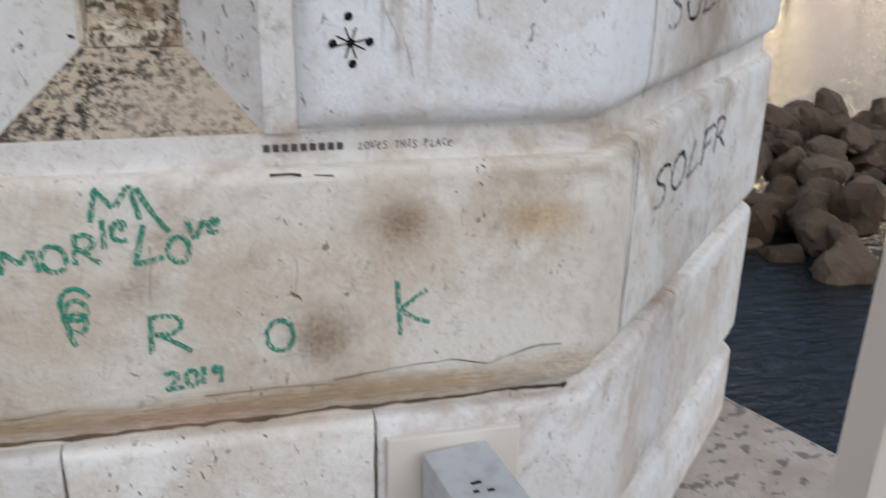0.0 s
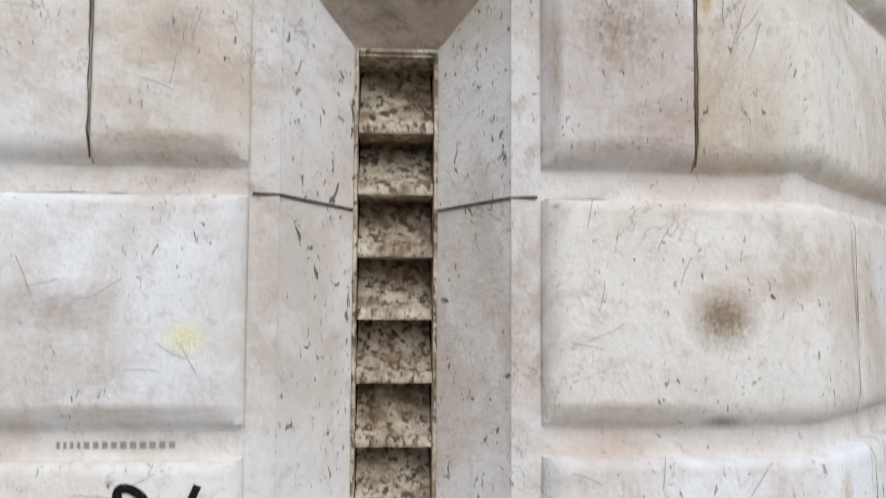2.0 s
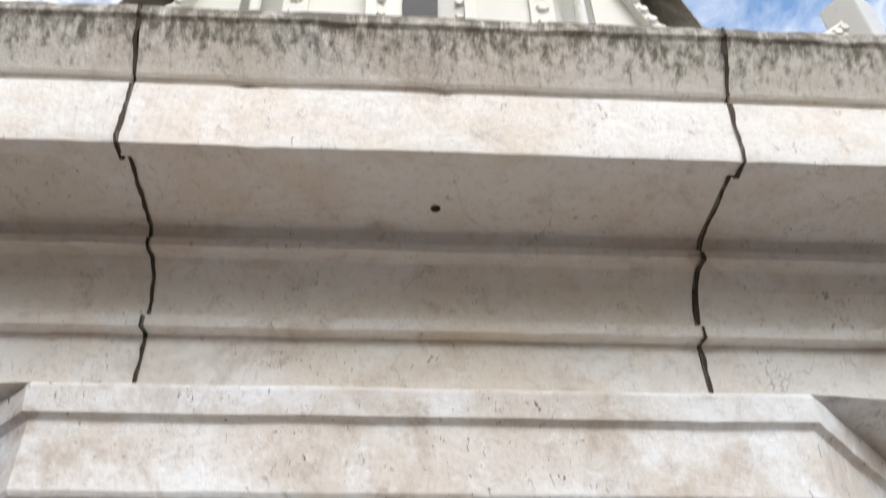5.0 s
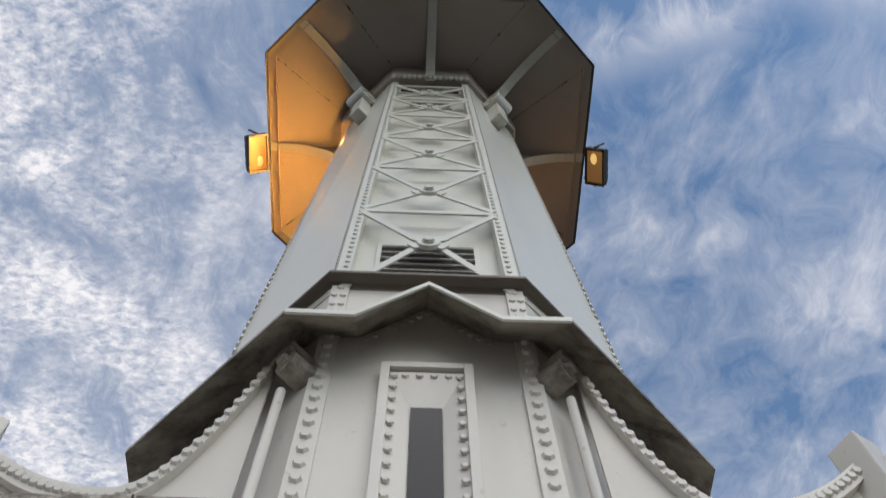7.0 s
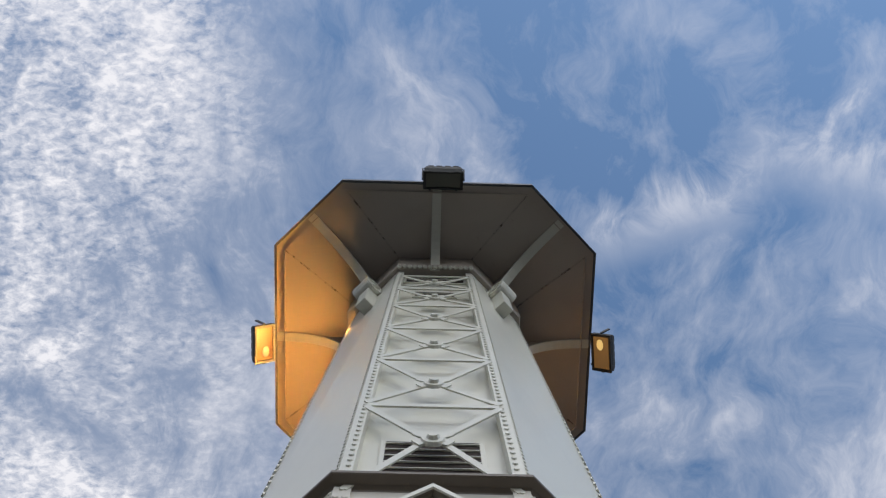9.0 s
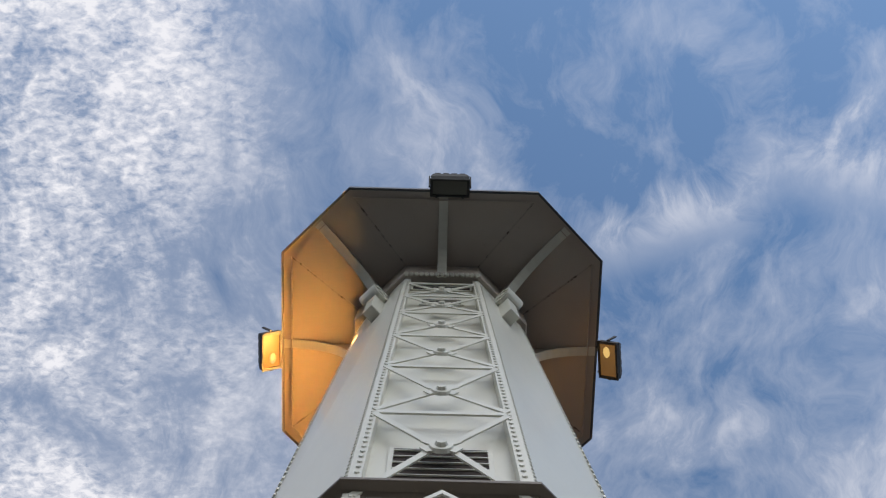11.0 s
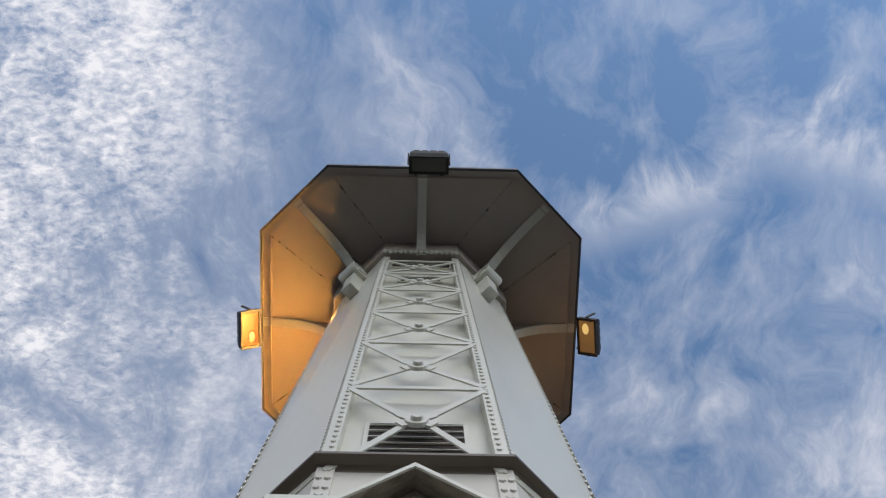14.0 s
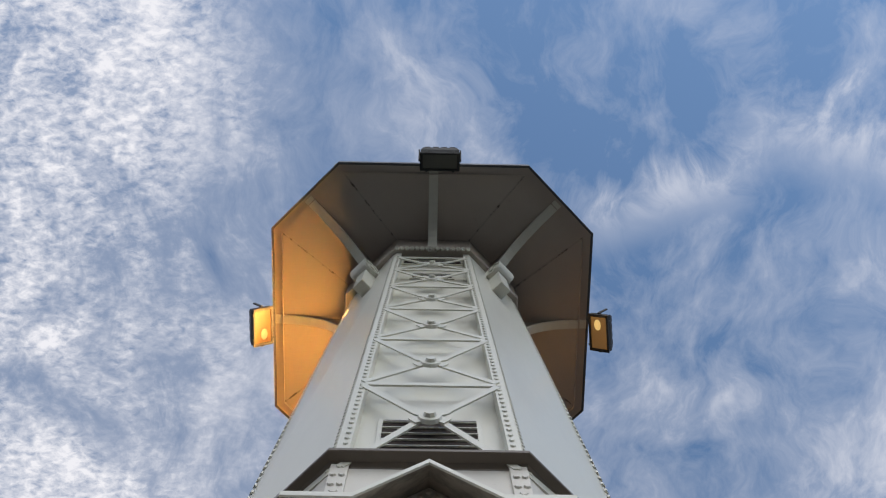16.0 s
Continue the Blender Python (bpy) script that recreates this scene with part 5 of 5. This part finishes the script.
# smears and stains
BROWN, OCHRE, GREY = (0.30, 0.22, 0.15), (0.62, 0.40, 0.14), (0.32, 0.28, 0.26)
for x, z, rx, rz, c, k in ((0.458, 1.607, 0.062, 0.055, BROWN, 1.0), (0.335, 0.955, 0.07, 0.06, BROWN, 0.6), (0.225, 0.80, 0.075, 0.07, BROWN, 0.65), (-0.02, 0.885, 0.06, 0.04, BROWN, 0.45),
                            (0.535, 0.955, 0.07, 0.04, OCHRE, 0.5), (-0.282, 1.575, 0.035, 0.03, (0.85, 0.78, 0.30), 0.6), (0.632, 1.345, 0.008, 0.055, OCHRE, 0.9),
                            (0.292, 1.30, 0.006, 0.07, GREY, 0.6), (0.313, 1.29, 0.005, 0.11, GREY, 0.6), (0.324, 1.30, 0.008, 0.09, (0.5, 0.36, 0.30), 0.7), (0.334, 1.27, 0.009, 0.12, GREY, 0.45), (0.362, 1.30, 0.004, 0.08, GREY, 0.6),
                            (0.372, 1.27, 0.007, 0.12, (0.5, 0.36, 0.30), 0.7), (0.395, 1.33, 0.009, 0.04, GREY, 0.6), (0.41, 1.345, 0.07, 0.008, GREY, 0.6), (0.458, 1.607, 0.035, 0.03, BROWN, 1.0), (0.34, 0.965, 0.04, 0.035, BROWN, 0.75), (0.225, 0.795, 0.04, 0.04, BROWN, 0.75), (0.31, 2.02, 0.10, 0.11, BROWN, 0.65), (0.222, 1.96, 0.014, 0.15, BROWN, 0.65), (0.20, 2.19, 0.22, 0.022, BROWN, 0.65), (-0.18, 2.19, 0.24, 0.018, BROWN, 0.6), (-0.31, 1.845, 0.11, 0.016, BROWN, 0.6), (0.32, 1.845, 0.11, 0.02, BROWN, 0.65), (0.31, 1.48, 0.14, 0.014, BROWN, 0.5), (-0.36, 1.48, 0.2, 0.012, BROWN, 0.5), (-0.30, 2.20, 0.1, 0.03, GREY, 0.5), (0.34, 2.24, 0.05, 0.07, (0.55, 0.42, 0.26), 0.6), (0.16, 2.30, 0.03, 0.12, (0.55, 0.42, 0.26), 0.5), (0.02, 2.33, 0.30, 0.10, BROWN, 0.35), (-0.25, 2.36, 0.16, 0.09, BROWN, 0.3),
                            (0.25, 2.28, 0.14, 0.11, BROWN, 0.3), (0.44, 2.06, 0.012, 0.04, OCHRE, 0.9), (0.455, 1.452 + 0.01, 0.04, 0.012, (0.12, 0.09, 0.07), 0.8),
                            (0.1, 0.70, 0.5, 0.035, (0.40, 0.28, 0.16), 0.9), (-0.25, 0.70, 0.3, 0.03, (0.40, 0.28, 0.16), 0.9), (0.38, 0.705, 0.25, 0.032, (0.40, 0.28, 0.16), 0.9), (0.02, 0.69, 0.18, 0.02, (0.55, 0.30, 0.22), 0.6), (-0.35, 0.78, 0.2, 0.08, BROWN, 0.4), (-0.3, 2.0, 0.05, 0.06, GREY, 0.45), (-0.45, 1.62, 0.1, 0.04, GREY, 0.4), (-0.36, 1.22, 0.09, 0.05, GREY, 0.35), (0.50, 2.30, 0.05, 0.10, BROWN, 0.3), (-0.5, 2.28, 0.05, 0.09, GREY, 0.3), (0.6, 0.72, 0.12, 0.03, (0.45, 0.33, 0.2), 0.6)):
    stain(x, z, rx, rz, c, k, y=-0.0005 - 0.00005 * len(STAINS))


# jagged cracks along the joints
def crack(points, w=0.004, seed=0, across=(1, 0, 0), material=JOINT, m=None):
    """A ragged dark ribbon along 3D points."""
    rn = random.Random(seed)
    dense, across = [], Vector(across)
    for a, b in zip(points, points[1:]):
        a, b = Vector(a), Vector(b)
        n = max(2, int((b - a).length / 0.012))
        dense += [a.lerp(b, k / n) for k in range(n)]
    dense.append(Vector(points[-1]))
    bm = bmesh.new()
    rows = []
    drift, h = 0.0, w * 0.5
    for p in dense:
        drift = 0.7 * drift + rn.uniform(-1, 1) * min(w, 0.004) * 0.5
        h = 0.62 * h + 0.38 * w * (0.12 + 1.1 * rn.random() ** 1.7)
        rows.append((bm.verts.new(p + across * (drift - h)), bm.verts.new(p + across * (drift + h))))
    for (a, b), (c, d) in zip(rows, rows[1:]):
        bm.faces.new((a, b, d, c))
    if m:
        bmesh.ops.transform(bm, verts=bm.verts, matrix=m)
    return base_part("crack", bm, material)


for x, sd in ((-0.503, 1), (0.498, 2)):
    crack([(x, -o + (0.004 if 0.42 < o < 0.45 else -0.003), z - 0.004) for o, z in UPPER[1:19]], 0.006, sd, material=DIRT)
    crack([(x, -o - 0.003, z) for o, z in CYMA[1:8]], 0.006, sd + 10, material=DIRT)
for x, z0, z1, sd in ((-0.418, 2.165, 2.448, 3), (0.413, 2.165, 2.448, 4), (-0.418, 1.82, 2.118, 5), (0.425, 1.82, 2.118, 6), (-0.14, 0.28, 0.62, 7), (0.30, 0.28, 0.62, 8)):
    crack([(x, 0.012, z0), (x, -0.002, z0 + 0.036), (x, -0.002, z1 - 0.02), (x, 0.012, z1)], 0.0019, sd)
for sx in (-1, 1):
    bm = bmesh.new()
    bar(bm, (sx * 0.20, REC - 0.006, 1.776), (sx * 0.163, REC - 0.001, 1.775), 0.0035, 0.003)
    bar(bm, (sx * 0.163, REC - 0.001, 1.775), (sx * 0.067, 0.141, 1.768), 0.0035, 0.003, (-sx * 0.75, -0.66, 0))
    base_part("crack", bm, JOINT)

bm = bmesh.new()
bmesh.ops.create_cone(bm, cap_ends=True, segments=12, radius1=0.009, radius2=0.009, depth=0.004, matrix=Matrix.Translation((0.004, -0.305, 3.0442)))
base_part("drill_hole", bm, DARK)

# hairline cracks and chips in the blocks
rn = random.Random(11)


def hairline(x, z, length, angle):
    pts, a = [(x, z)], angle
    for _ in range(max(3, int(length / 0.015))):
        a += rn.uniform(-0.5, 0.5)
        a = angle + (a - angle) * 0.7
        x, z = x + 0.015 * math.cos(a), z + 0.015 * math.sin(a)
        pts.append((x, z))
    return pts


hair = []
for z0, z1, x0, x1 in ((0.72, 1.0, -0.45, 0.55), (1.14, 1.38, -0.5, -0.26), (1.14, 1.38, 0.26, 0.5), (1.5, 1.74, -0.5, -0.26), (1.5, 1.74, 0.26, 0.5), (1.86, 2.08, -0.36, -0.25), (1.86, 2.08, 0.45, 0.52), (2.22, 2.42, -0.38, 0.36)):
    for _ in range(6):
        hair.append(hairline(rn.uniform(x0, x1), rn.uniform(z0, z1), rn.uniform(0.02, 0.09), rn.choice((0.1, 0.3, 2.9, 1.4, 1.7, 1.9, 1.2))))
strokes(hair, INK_GREY, 0.0005, name="hairline_cracks")
UP = (0, 0, 1)
# broken lines along the worn lower edge of the third course, and dirt packed under the edges
crack([(0.24, -0.002, 0.728), (0.33, -0.002, 0.738), (0.42, -0.002, 0.742), (0.47, -0.002, 0.730), (0.55, -0.002, 0.752), (0.585, -0.002, 0.750)], 0.0016, 21, UP)
crack([(-0.2, -0.002, 0.716), (-0.12, -0.002, 0.722)], 0.0012, 22, UP)
crack([(0.06, -0.002, 0.722), (0.16, -0.002, 0.726), (0.24, -0.002, 0.720)], 0.0012, 23, UP)
crack([(-0.6, 0.026, 0.661), (0.61, 0.026, 0.661)], 0.006, 24, UP, DIRT)
crack([(0.165, 0.0, 1.038), (0.205, 0.0, 1.036)], 0.003, 25, UP)
crack([(0.222, 0.0, 1.035), (0.248, 0.0, 1.034)], 0.002, 26, UP)
for k, (x0, x1) in enumerate(((-0.6, -0.30), (0.21, 0.3))):
    crack([(x0, 0.027, 1.773), (x1, 0.027, 1.773)], 0.0016, 40 + k, UP)
# upright joints on the corner faces
for k, (s_, z0, z1) in enumerate(((0.146, 0.68, 1.035), (0.186, 1.095, 1.405), (0.148, 1.46, 1.765))):
    crack([(s_, 0.004, z0), (s_, -0.003, z0 + 0.03), (s_, -0.003, z1 - 0.02), (s_, 0.004, z1)], 0.0032, 50 + k, m=Matrix.Translation((BASE_H - 0.031 * (z0 + z1) / 2, 0, 0)) @ Matrix.Rotation(radians(45), 4, "Z"))
crack([(0.0, 0.026, 0.661), (0.9, 0.026, 0.661)], 0.006, 60, UP, DIRT, Matrix.Translation((0.62, 0, 0)) @ Matrix.Rotation(radians(45), 4, "Z"))
